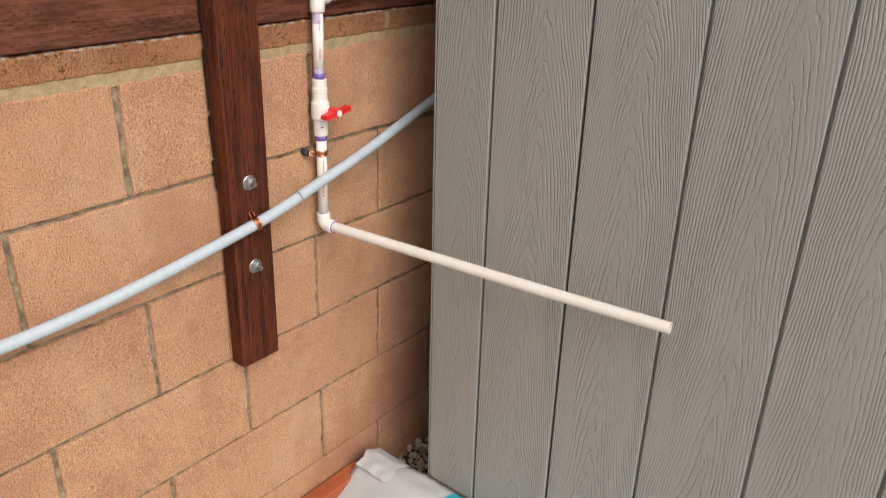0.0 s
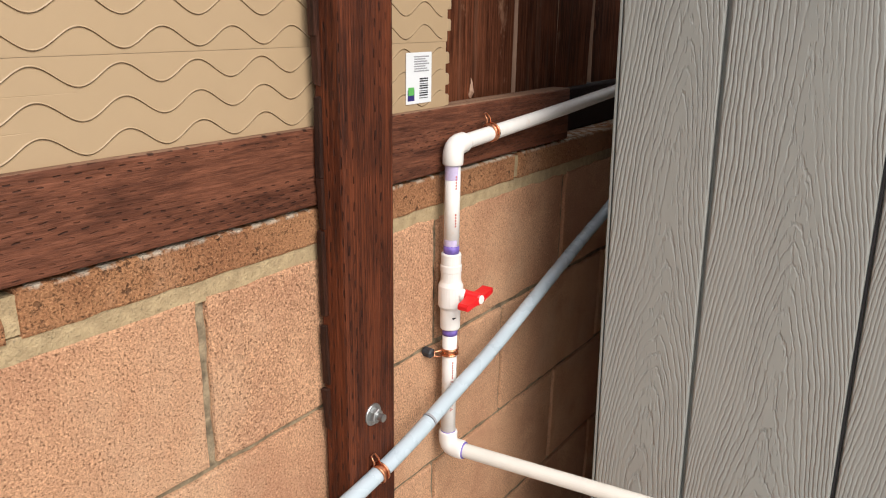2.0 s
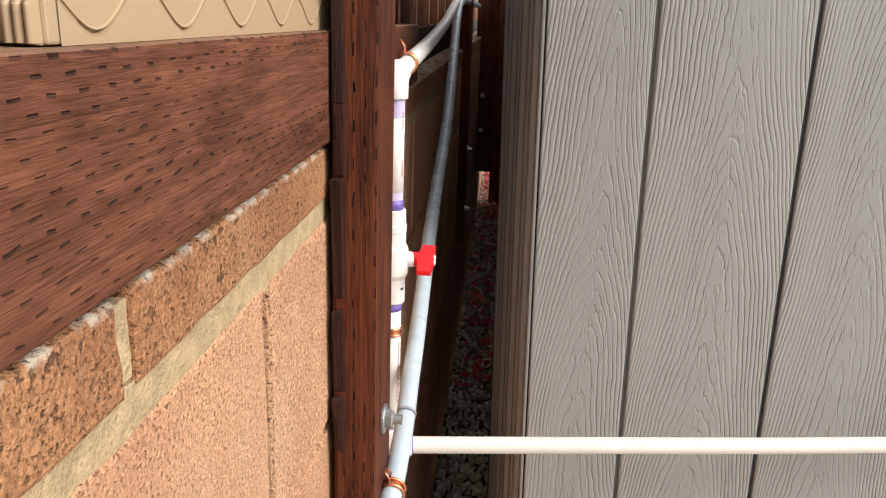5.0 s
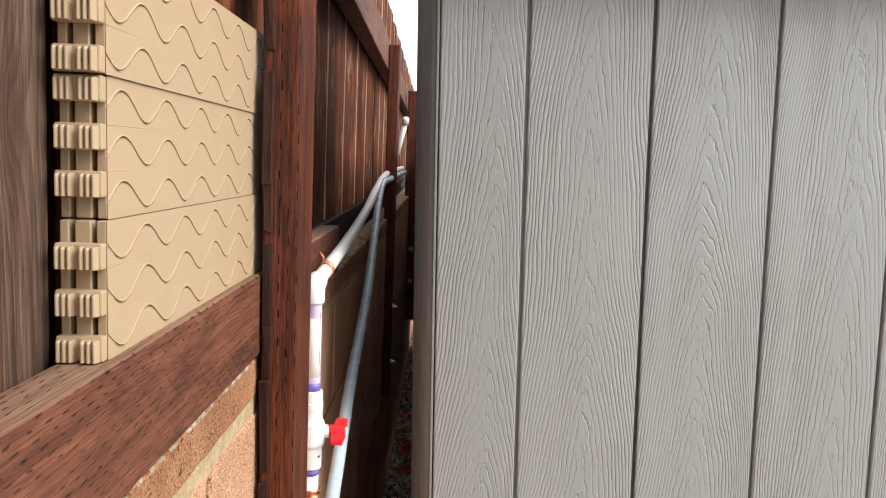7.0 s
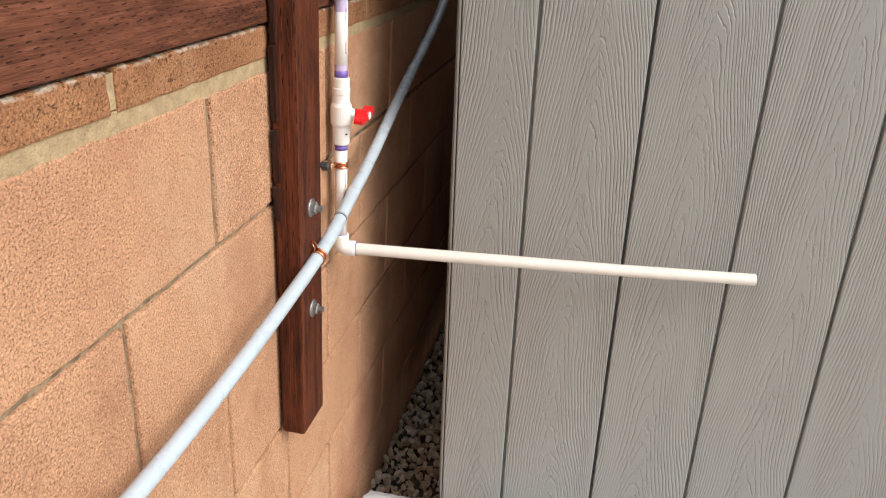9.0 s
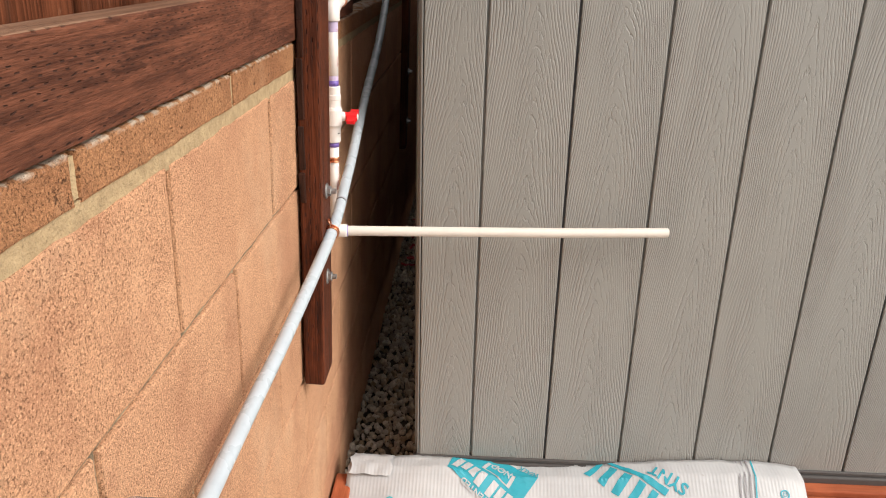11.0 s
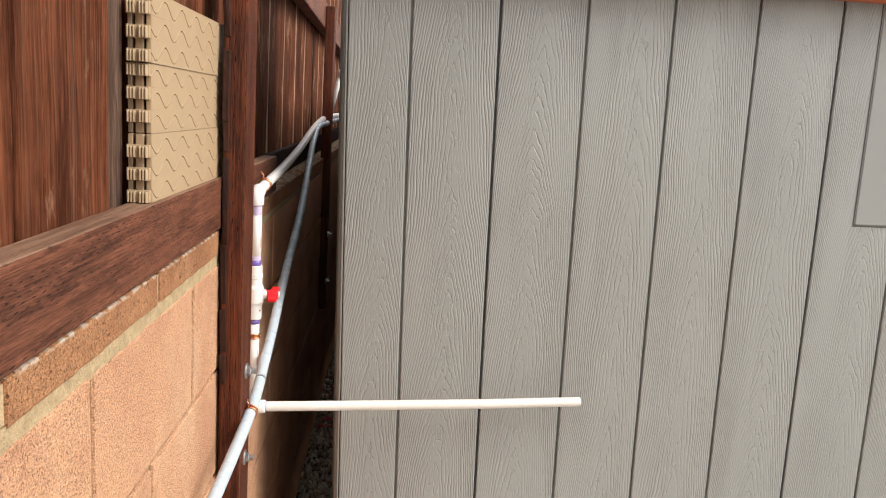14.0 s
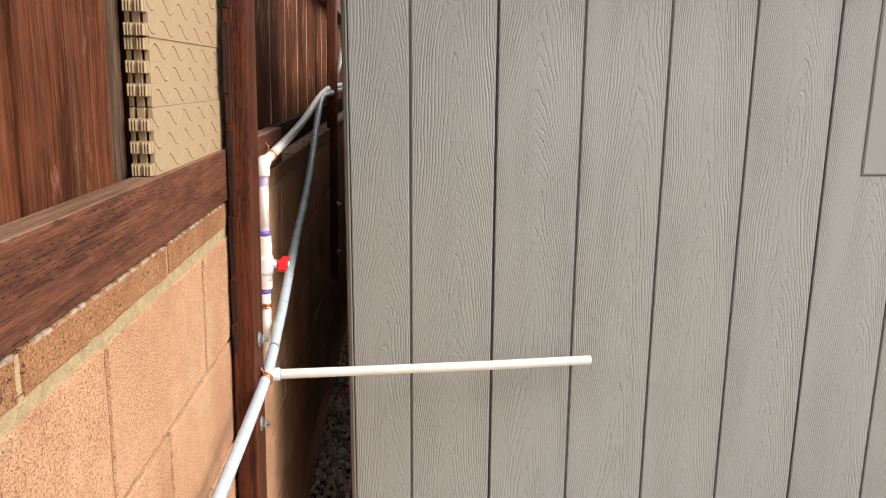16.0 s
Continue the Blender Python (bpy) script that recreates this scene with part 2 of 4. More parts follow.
def shed_material(name, base, smooth=False):
    """Moulded grey resin; the boards carry an embossed oak figure."""
    m = Nodes(name)
    q, r = m.local(), m.chance()
    p = m.here()
    fine = m.noise(p, 500, 2)
    c = m.mix(m.ramp(m.noise(p, 3.0, 3), 0.35, 0.7), base, tuple(v * 0.93 for v in base))
    c = m.mix(m.ramp(r, 0, 1, 0, 0.12), c, (base[0] * 1.02, base[1] * 0.96, base[2] * 0.9))
    if smooth:
        return m.done(c, 0.5, m.noise(m.stretch(p, 1, 1, 0.08), 200, 2), 0.12, 0.001, spec=0.4)
    x, _, z = m.split(q)
    v = m.math("ADD", z, m.math("MULTIPLY", r, 41.0))
    drift = m.noise(m.join(0.0, m.math("MULTIPLY", r, 9.0), v), 1.4, 2)
    centre = m.math("ADD", m.math("MULTIPLY", m.math("SUBTRACT", drift, 0.5), 0.07), m.math("MULTIPLY", m.math("SUBTRACT", m.math("FRACT", m.math("MULTIPLY", r, 17.0)), 0.5), 0.07))
    d = m.math("ABSOLUTE", m.math("SUBTRACT", x, centre))
    d = m.math("SQRT", m.math("ADD", m.math("MULTIPLY", d, d), 0.00004))
    rings = m.math("MULTIPLY", m.math("POWER", m.math("DIVIDE", d, 0.05), 1.4), 5.9)
    arch = m.math("MULTIPLY", z, m.ramp(m.math("FRACT", m.math("MULTIPLY", r, 31.0)), 0, 1, 13.0, 22.0))
    cones = m.math("ADD", arch, m.math("MULTIPLY", m.noise(m.join(m.math("MULTIPLY", x, 3.0), m.math("MULTIPLY", r, 23.0), v), 1.6, 1), 13.0))
    wander = m.math("MULTIPLY", m.noise(m.join(m.math("MULTIPLY", x, 34.0), m.math("MULTIPLY", r, 11.0), m.math("MULTIPLY", v, 8.0)), 1.0, 3), 2.1)
    fray = m.math("MULTIPLY", m.noise(m.join(m.math("MULTIPLY", x, 330.0), 0.0, m.math("MULTIPLY", v, 80.0)), 1.0, 2), 0.5)
    phi = m.math("ADD", m.math("ADD", rings, cones), m.math("ADD", wander, fray))
    f = m.math("FRACT", phi)
    steep = m.math("ADD", m.math("MULTIPLY", m.math("POWER", m.math("DIVIDE", d, 0.05), 0.4), 165.0), 36.0)
    line = m.ramp(m.math("DIVIDE", m.math("ABSOLUTE", m.math("SUBTRACT", f, 0.5)), steep), 0.0001, 0.0012, 0.0, 1.0)
    weight = m.ramp(m.noise(m.join(m.math("MULTIPLY", x, 22.0), m.math("MULTIPLY", r, 5.0), m.math("MULTIPLY", v, 2.6)), 1.0, 3), 0.36, 0.58, 0.22, 1.0)
    broken = m.ramp(m.noise(m.join(m.math("MULTIPLY", x, 110.0), m.math("MULTIPLY", r, 7.0), m.math("MULTIPLY", v, 30.0)), 1.0, 2), 0.36, 0.52, 0.25, 1.0)
    weight = m.math("MULTIPLY", weight, m.math("MAXIMUM", broken, m.ramp(d, 0.022, 0.05)))
    ticks = m.noise(m.join(m.math("MULTIPLY", x, 380.0), m.math("MULTIPLY", r, 3.0), m.math("MULTIPLY", v, 42.0)), 1.0, 1)
    tick = m.math("MULTIPLY", m.ramp(ticks, 0.62, 0.70), m.ramp(d, 0.050, 0.015))
    h = m.math("SUBTRACT", m.math("MULTIPLY", m.math("SUBTRACT", line, 1.0), weight), m.math("MULTIPLY", tick, 0.7))
    c = m.mix(m.math("MULTIPLY", m.math("MULTIPLY", m.ramp(line, 0.5, 0.0), weight), 0.07), c, tuple(v * 0.5 for v in base))
    h = m.math("ADD", h, m.math("MULTIPLY", fine, 0.06))
    return m.done(c, 0.31, h, 0.8, 0.0016, spec=0.65)


def plain(name, color, rough=0.5, metal=0.0, vary=0.12, scale=30.0, bump=0.15, spec=0.5, grime=None):
    m = Nodes(name)
    p = m.here()
    n = m.noise(p, scale, 4)
    c = m.mix(m.ramp(n, 0.3, 0.7), color, tuple(v * (1 - vary) for v in color))
    if grime:
        c = m.mix(m.ramp(m.noise(p, scale * 2.3, 3), 0.58, 0.75, 0, 0.55), c, grime)
    return m.done(c, m.ramp(n, 0.2, 0.8, rough * 0.85, min(1, rough * 1.15)), m.noise(p, scale * 6, 2), bump, 0.001, metal, spec)


def stone_material(name):
    m = Nodes(name)
    r = m.island()
    a = m.mix(r, (0.22, 0.165, 0.105), (0.80, 0.70, 0.55))
    b = m.mix(m.math("FRACT", m.math("MULTIPLY", r, 7.7)), (0.40, 0.28, 0.165), (0.54, 0.51, 0.46))
    c = m.mix(0.5, a, b)
    n = m.noise(m.here(), 160, 3)
    c = m.mix(m.ramp(n, 0.45, 0.75, 0, 0.5), c, (0.14, 0.12, 0.10))
    return m.done(c, 0.9, n, 0.4, 0.003, spec=0.25)


def ground_material(name, light, dark):
    m = Nodes(name)
    p = m.here()
    n = m.noise(p, 70, 4)
    c = m.mix(m.ramp(n, 0.35, 0.65), dark, light)
    return m.done(c, 0.95, n, 1.0, 0.02, spec=0.2)


def sheet_material():
    m = Nodes("woven_sheet")
    p = m.here()
    x, y, z = m.split(p)
    weave = m.math("SINE", m.math("MULTIPLY", x, 700.0))
    n = m.noise(p, 6, 3)
    c = m.mix(m.ramp(n, 0.3, 0.7), (0.50, 0.52, 0.53), (0.44, 0.46, 0.475))
    c = m.mix(m.ramp(m.noise(p, 120, 2), 0.72, 0.76, 0, 0.5), c, (0.3, 0.27, 0.24))
    return m.done(c, 0.45, m.math("ADD", m.math("MULTIPLY", weave, 0.15), m.noise(p, 25, 2)), 0.3, 0.003)


def clear_material(name, shade, through_part):
    m = Nodes(name)
    b = m.bsdf
    b.inputs["Base Color"].default_value = shade
    b.inputs["Roughness"].default_value = 0.12
    b.inputs["Transmission Weight"].default_value = through_part
    b.inputs["IOR"].default_value = 1.1
    return m.mat


BLOCK = block_material("concrete_block", (0.678, 0.397, 0.234), (0.535, 0.289, 0.169), (0.24, 0.12, 0.065))
CAPS = block_material("cap_block", (0.45, 0.228, 0.110), (0.33, 0.157, 0.075), (0.11, 0.055, 0.03), True)
MORTAR = mortar_material("mortar", (0.36, 0.285, 0.185), (0.145, 0.115, 0.078))
MORTAR_PALE = mortar_material("pale_mortar", (0.44, 0.335, 0.195), (0.335, 0.25, 0.145))
POST = wood_material("stained_post", (0.150, 0.037, 0.0125), (0.042, 0.0098, 0.0038), "z", True, wool=0.12, lines=(230.0, 6.0, 0.7))
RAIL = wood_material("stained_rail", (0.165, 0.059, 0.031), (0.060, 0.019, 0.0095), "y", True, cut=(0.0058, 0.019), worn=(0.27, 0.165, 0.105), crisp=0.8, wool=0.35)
BOARD = wood_material("fence_board_wood", (0.178, 0.060, 0.028), (0.056, 0.017, 0.0078), "z", grey=(0.15, 0.082, 0.052), scuff=(0.30, 0.165, 0.10), lines=(120.0, 6.0, 0.6), rough=0.85, gloss=0.06)
WEATHERED = wood_material("weathered_board_wood", (0.165, 0.098, 0.066), (0.070, 0.038, 0.024), "z", grey=(0.20, 0.145, 0.115), lines=(170.0, 4.0, 0.7), knot=(-0.392, 1.487))
# near-black wood colour paints the deep shade under the supply pipe
SHADED_RAIL = wood_material("shaded_rail", (0.022, 0.009, 0.006), (0.010, 0.004, 0.003), "y", gloss=0.1)
SPLINT = wood_material("torn_bark", (0.05, 0.016, 0.008), (0.018, 0.006, 0.003), "z", scale=2.0)
TIMBER = wood_material("redwood_timber", (0.40, 0.115, 0.05), (0.31, 0.080, 0.034), "x", scale=0.5, crisp=0.25)
TIMBER_LONG = wood_material("redwood_timber_long", (0.40, 0.115, 0.05), (0.31, 0.080, 0.034), "y", scale=0.5, crisp=0.25)
SHED = shed_material("shed_board_resin", (0.300, 0.309, 0.291))
SHED_SMOOTH = shed_material("shed_resin", (0.282, 0.289, 0.275), True)
SHED_TRIM = shed_material("shed_trim_resin", (0.285, 0.293, 0.277), True)
SHED_DARK = plain("shed_base_resin", (0.075, 0.072, 0.07), 0.5)
PVC = plain("white_pvc", (0.78, 0.75, 0.715), 0.38, vary=0.05, scale=40, grime=(0.72, 0.62, 0.55))
PVC_CREAM = plain("cream_pvc", (0.73, 0.695, 0.63), 0.42, vary=0.06, scale=25)
CONDUIT = plain("grey_blue_pvc", (0.45, 0.525, 0.58), 0.28, vary=0.08, scale=18, grime=(0.35, 0.415, 0.475))
PRIMER = plain("purple_primer", (0.20, 0.13, 0.50), 0.45, vary=0.3, scale=140)
PRIMER_THIN = plain("thin_purple_primer", (0.58, 0.50, 0.72), 0.45, vary=0.2, scale=120)
COPPER = plain("copper", (0.80, 0.36, 0.20), 0.28, 1.0, vary=0.25, scale=90)
STEEL = plain("galvanized_steel", (0.50, 0.51, 0.51), 0.42, 1.0, vary=0.3, scale=120)
BLACK = plain("black_ink", (0.03, 0.03, 0.035), 0.6)
RED = plain("red_plastic", (0.70, 0.014, 0.018), 0.32, vary=0.1)
RED_INK = plain("red_ink", (0.55, 0.16, 0.14), 0.6)
TAN = plain("tan_plastic", (0.398, 0.286, 0.172), 0.42, vary=0.05, scale=14, bump=0.06)
# same plastic darkened: shade between the end ribs put into the colour
TAN_SHADED = plain("tan_plastic_shaded", (0.30, 0.205, 0.12), 0.5, vary=0.1)
LABEL = plain("label_paper", (0.70, 0.72, 0.74), 0.5, vary=0.04)
PAPER = plain("printed_paper", (0.56, 0.555, 0.56), 0.55, vary=0.06)
NAVY = plain("navy_ink", (0.035, 0.03, 0.16), 0.5)
LIME = plain("lime_ink", (0.45, 0.62, 0.03), 0.5)
GREY_INK = plain("grey_ink", (0.30, 0.30, 0.32), 0.6)
GREEN = plain("green_ink", (0.12, 0.42, 0.10), 0.5)
TEAL = plain("teal_ink", (0.02, 0.36, 0.46), 0.45, vary=0.1)
STONE = stone_material("gravel_stone")
GROUND = ground_material("pale_gravel_bed", (0.64, 0.59, 0.52), (0.44, 0.40, 0.34))
SOIL = ground_material("dark_soil", (0.10, 0.085, 0.065), (0.045, 0.038, 0.030))
SHEET = sheet_material()
CLEAR = clear_material("clear_plastic", (0.60, 0.59, 0.60, 1), 0.55)
BUBBLE = clear_material("clear_blister", (0.88, 0.87, 0.88, 1), 0.93)
PETAL = plain("red_petal", (0.50, 0.03, 0.04), 0.6, vary=0.5, scale=60)
LEAF = plain("far_leaf", (0.07, 0.13, 0.03), 0.6, vary=0.5, scale=20)
BARK = plain("tree_bark", (0.10, 0.07, 0.05), 0.9, vary=0.4, scale=20)

STUCCO = plain("beige_render", (0.42, 0.36, 0.29), 0.9, vary=0.15, scale=12, bump=0.5, spec=0.2)

# ---- mesh helpers ----


def mesh_of(bm, name, mat, smooth=False):
    me = bpy.data.meshes.new(name)
    bmesh.ops.recalc_face_normals(bm, faces=bm.faces)
    bm.to_mesh(me)
    bm.free()
    me.materials.append(mat)
    if smooth:
        for f in me.polygons:
            f.use_smooth = True
    return me


def root(name, place, label, category, group="", kind=""):
    ob = new(name)
    ob.location = place
    ob.empty_display_size = 0.05
    return tagged(ob, label, category, group, kind)


def part(name, bm, mat, parent, label="", smooth=False, local=False):
    """One mesh under a thing; built in world coordinates unless local."""
    if not local:
        base = Vector(parent.location)
        if parent.parent:
            base = base + parent.parent.location
        bmesh.ops.translate(bm, vec=-base, verts=bm.verts)
    ob = new(name, mesh_of(bm, name, mat, smooth))
    ob.parent = parent
    if label:
        ob["label"] = label
    return ob


def box(bm, lo, hi, bevel=0.0, segs=1):
    made = bmesh.ops.create_cube(bm, size=1.0)["verts"]
    c = [(a + b) / 2 for a, b in zip(lo, hi)]
    s = [b - a for a, b in zip(lo, hi)]
    for v in made:
        v.co = Vector((c[0] + v.co.x * s[0], c[1] + v.co.y * s[1], c[2] + v.co.z * s[2]))
    if bevel:
        edges = list({e for v in made for e in v.link_edges})
        bmesh.ops.bevel(bm, geom=edges, offset=bevel, segments=segs, affect="EDGES", profile=0.5)
    return bm


def boxed(lo, hi, bevel=0.0, segs=1):
    return box(bmesh.new(), lo, hi, bevel, segs)


def curve_points(points, steps=14):
    """A smooth line through the points."""
    p = [Vector(q) for q in points]
    p = [p[0] * 2 - p[1]] + p + [p[-1] * 2 - p[-2]]
    out = []
    for i in range(1, len(p) - 2):
        a, b, c, d = p[i - 1:i + 3]
        for k in range(steps):
            s = k / steps
            out.append(0.5 * (2 * b + (c - a) * s + (2 * a - 5 * b + 4 * c - d) * s * s + (3 * b - a - 3 * c + d) * s ** 3))
    out.append(p[-2])
    return out


def tube(bm, points, radius, sides=20, hollow=False):
    """A round bar along the points; radius may be one number or one a point. hollow: the last end shows a bore."""
    pts = [Vector(q) for q in points]
    radii = radius if isinstance(radius, (list, tuple)) else [radius] * len(pts)
    up = Vector((0.31, 0.2, 0.93))
    rings = []
    for i, p in enumerate(pts):
        t = (pts[min(i + 1, len(pts) - 1)] - pts[max(i - 1, 0)]).normalized()
        n = (up - t * up.dot(t))
        if n.length < 1e-4:
            n = Vector((1, 0, 0)) - t * t.x
        n.normalize()
        up = n
        b = t.cross(n)
        rings.append([bm.verts.new(p + (n * math.cos(2 * math.pi * k / sides) + b * math.sin(2 * math.pi * k / sides)) * radii[i]) for k in range(sides)])
    for r0, r1 in zip(rings, rings[1:]):
        for k in range(sides):
            bm.faces.new((r0[k], r0[(k + 1) % sides], r1[(k + 1) % sides], r1[k]))
    bm.faces.new(rings[0][::-1])
    if hollow:
        t = (pts[-1] - pts[-2]).normalized()
        last, inner = rings[-1], []
        for depth, scale in ((0.0, 0.74), (-0.04, 0.74)):
            inner.append([bm.verts.new(pts[-1] + (v.co - pts[-1]) * scale + t * depth) for v in last])
        for r0, r1 in ((last, inner[0]), (inner[0], inner[1])):
            for k in range(sides):
                bm.faces.new((r0[k], r0[(k + 1) % sides], r1[(k + 1) % sides], r1[k]))
        bm.faces.new(inner[1])
    else:
        bm.faces.new(rings[-1])
    return bm


def tubed(points, radius, sides=20, hollow=False):
    return tube(bmesh.new(), points, radius, sides, hollow)


def lathe_z(bm, centre, profile, sides=28):
    """Rings of (radius, z) round an upright line."""
    return tube(bm, [(centre[0], centre[1], z) for _, z in profile], [r for r, _ in profile], sides)


def rough_up(bm, amount, scale, seed=0.0):
    for v in bm.verts:
        v.co += noise.noise_vector(v.co * scale + Vector((seed, seed, seed))) * amount
    return bm


# ---- ground ----
GZ = 0.02
bm = bmesh.new()
bm.faces.new([bm.verts.new((x, y, GZ - 0.012)) for x, y in ((-40, -40), (40, -40), (40, 40), (-40, 40))])
tagged(new("ground", mesh_of(bm, "ground", GROUND)), "bed of pale crushed gravel beside the wall", "ground", kind="structure")


tagged(new("soil", mesh_of(boxed((0.0, 0.386, GZ - 0.03), (0.30, 6.2, GZ - 0.008)), "soil", SOIL)), "dark soil showing between the stones in the gap", "ground", kind="structure")


def pebbles(name, count, area, seed, size, label):
    """Loose crushed stones scattered over a rectangle, as one mesh."""
    rnd = random.Random(seed)
    probe = bmesh.new()
    bmesh.ops.create_icosphere(probe, subdivisions=1, radius=1.0)
    base = [v.co.copy() for v in probe.verts]
    faces = [tuple(v.index for v in f.verts) for f in probe.faces]
    probe.free()
    verts, polys = [], []
    step = math.sqrt((area[1] - area[0]) * (area[3] - area[2]) / count)
    nx = max(1, int((area[1] - area[0]) / step))
    for q in range(count):
        x = area[0] + (q % nx + 0.5 + rnd.uniform(-0.5, 0.5)) * (area[1] - area[0]) / nx
        y = area[2] + (q // nx + 0.5 + rnd.uniform(-0.5, 0.5)) * step
        s = size * rnd.uniform(0.5, 1.3)
        turn = Euler((rnd.uniform(0, 6), rnd.uniform(0, 6), rnd.uniform(0, 6))).to_matrix()
        sx, sy, sz = s * rnd.uniform(0.8, 1.2), s * rnd.uniform(0.6, 1.0), s * rnd.uniform(0.45, 0.8)
        z = GZ + rnd.uniform(-0.006, 0.010)
        k = len(verts)
        for c in base:
            w = 1 + rnd.uniform(-0.32, 0.32)
            q = turn @ Vector((c.x * sx * w, c.y * sy * w, c.z * sz * w))
            verts.append((x + q.x, y + q.y, z + q.z))
        polys += [tuple(i + k for i in f) for f in faces]
    me = bpy.data.meshes.new(name)
    me.from_pydata(verts, [], polys)
    me.materials.append(STONE)
    return tagged(new(name, me), label, "gravel", kind="stuff")


pebbles("gravel", 2300, (0.0, 0.24, 0.30, 3.2), 3, 0.0128, "crushed grey gravel in the gap beside the shed")
pebbles("gravel", 1500, (0.0, 0.24, 3.2, 6.0), 4, 0.013, "crushed grey gravel along the far wall")
pebbles("gravel", 2600, (0.95, 2.1, -0.25, 0.335), 5, 0.0115, "pale crushed gravel in front of the timber")


def petals(count, seed):
    rnd = random.Random(seed)
    bm = bmesh.new()
    for _ in range(count):
        y = 6.2 - 4.2 * rnd.random() ** 1.9
        c = Vector((rnd.uniform(0.03, 0.2), y, GZ + 0.016))
        turn = Euler((rnd.uniform(-0.5, 0.5), rnd.uniform(-0.5, 0.5), rnd.uniform(0, 6))).to_matrix()
        s = rnd.uniform(0.012, 0.026)
        ring = [bm.verts.new(c + turn @ Vector((s * math.cos(a) * 1.2, s * math.sin(a) * 0.6, 0.004 * math.cos(2 * a)))) for a in (0, 1.05, 2.1, 3.14, 4.2, 5.25)]
        bm.faces.new(ring)
    return tagged(new("fallen_petals", mesh_of(bm, "fallen_petals", PETAL)), "red fallen petals scattered on the gravel", "petals", kind="stuff")


petals(520, 8)

# ---- block wall ----
WALL_Y0, WALL_Y1 = -6.2, 12.2
bm = boxed((-0.19, WALL_Y0, GZ - 0.02), (-0.0062, WALL_Y1, 1.2))
wall = tagged(new("wall_west", mesh_of(bm, "wall_west", MORTAR)), "tan concrete block wall with pale tooled mortar joints", "wall", kind="structure")
bm = bmesh.new()
n = 800
rows = [[], [], [], []]
for k in range(n + 1):
    y = WALL_Y0 + (WALL_Y1 - WALL_Y0) * k / n
    w0, w1 = 0.0014 * noise.noise((y * 31, 0, 0)) + 0.001 * noise.noise((y * 110, 3, 0)), 0.0022 * noise.noise((y * 27, 5, 0)) + 0.001 * noise.noise((y * 120, 8, 0))
    for row, (x, z) in zip(rows, ((-0.15, 1.189 + w0), (-0.0012, 1.1895 + w0), (-0.0012, 1.2130 + w1), (-0.15, 1.2135 + w1))):
        row.append(bm.verts.new((x + 0.0008 * noise.noise((y * 40, z * 90, 2)), y, z)))
for a, b in zip(rows, rows[1:]):
    for k in range(n):
        bm.faces.new((a[k], a[k + 1], b[k + 1], b[k]))
ob = new("mortar_bed", mesh_of(bm, "mortar_bed", MORTAR_PALE))
ob.parent = wall
ob = new("mortar_bed", mesh_of(boxed((-0.19, WALL_Y0, 1.2152), (-0.0018, WALL_Y1, 1.249)), "mortar_bed", MORTAR_PALE))
ob.parent = wall


def block_mesh(length, height, depth, mat, seed, swell=-0.0004):
    """A block whose worn face edge wanders a little; local axes as the wall's."""
    bm = bmesh.new()
    ny, nz = 22, max(3, int(height * 55))
    edge = []
    for k in range(ny):
        edge.append((length * k / ny, 0.0, 0, -1))
    for k in range(nz):
        edge.append((length, height * k / nz, 1, 0))
    for k in range(ny):
        edge.append((length * (1 - k / ny), height, 0, 1))
    for k in range(nz):
        edge.append((0.0, height * (1 - k / nz), -1, 0))
    loops = []
    for inset, x in ((0.0, 0.0), (0.0, depth - 0.0035), (0.0012, depth - 0.0008), (0.0034, depth)):
        ring = []
        for y, z, ny_, nz_ in edge:
            q = Vector((y * 26, z * 26, seed))
            w = 0.0024 * noise.noise(q) + 0.0020 * noise.noise(q * 3.1) + 0.0008 * noise.noise(q * 9.0) + swell
            cy = min(max(y, inset), length - inset) + (ny_ * w if x else 0)
            cz = min(max(z, inset), height - inset) + (nz_ * w if x else 0)
            ring.append(bm.verts.new((x + 0.0006 * noise.noise(q * 2.0), cy, cz)))
        loops.append(ring)
    n = len(edge)
    for a, b in zip(loops, loops[1:]):
        for k in range(n):
            bm.faces.new((a[k], a[(k + 1) % n], b[(k + 1) % n], b[k]))
    bm.faces.new(loops[-1])
    bm.faces.new(loops[0][::-1])
    return mesh_of(bm, "block", mat)


# ---- fence on the wall ----
BOARD_X = -0.033


# pale raw wood of the splinter; on far boards it paints light in the slits
LIT_EDGE_RAW_WOOD = wood_material("lit_edge_raw_wood", (0.42, 0.27, 0.19), (0.30, 0.18, 0.12), "z", crisp=0.4)


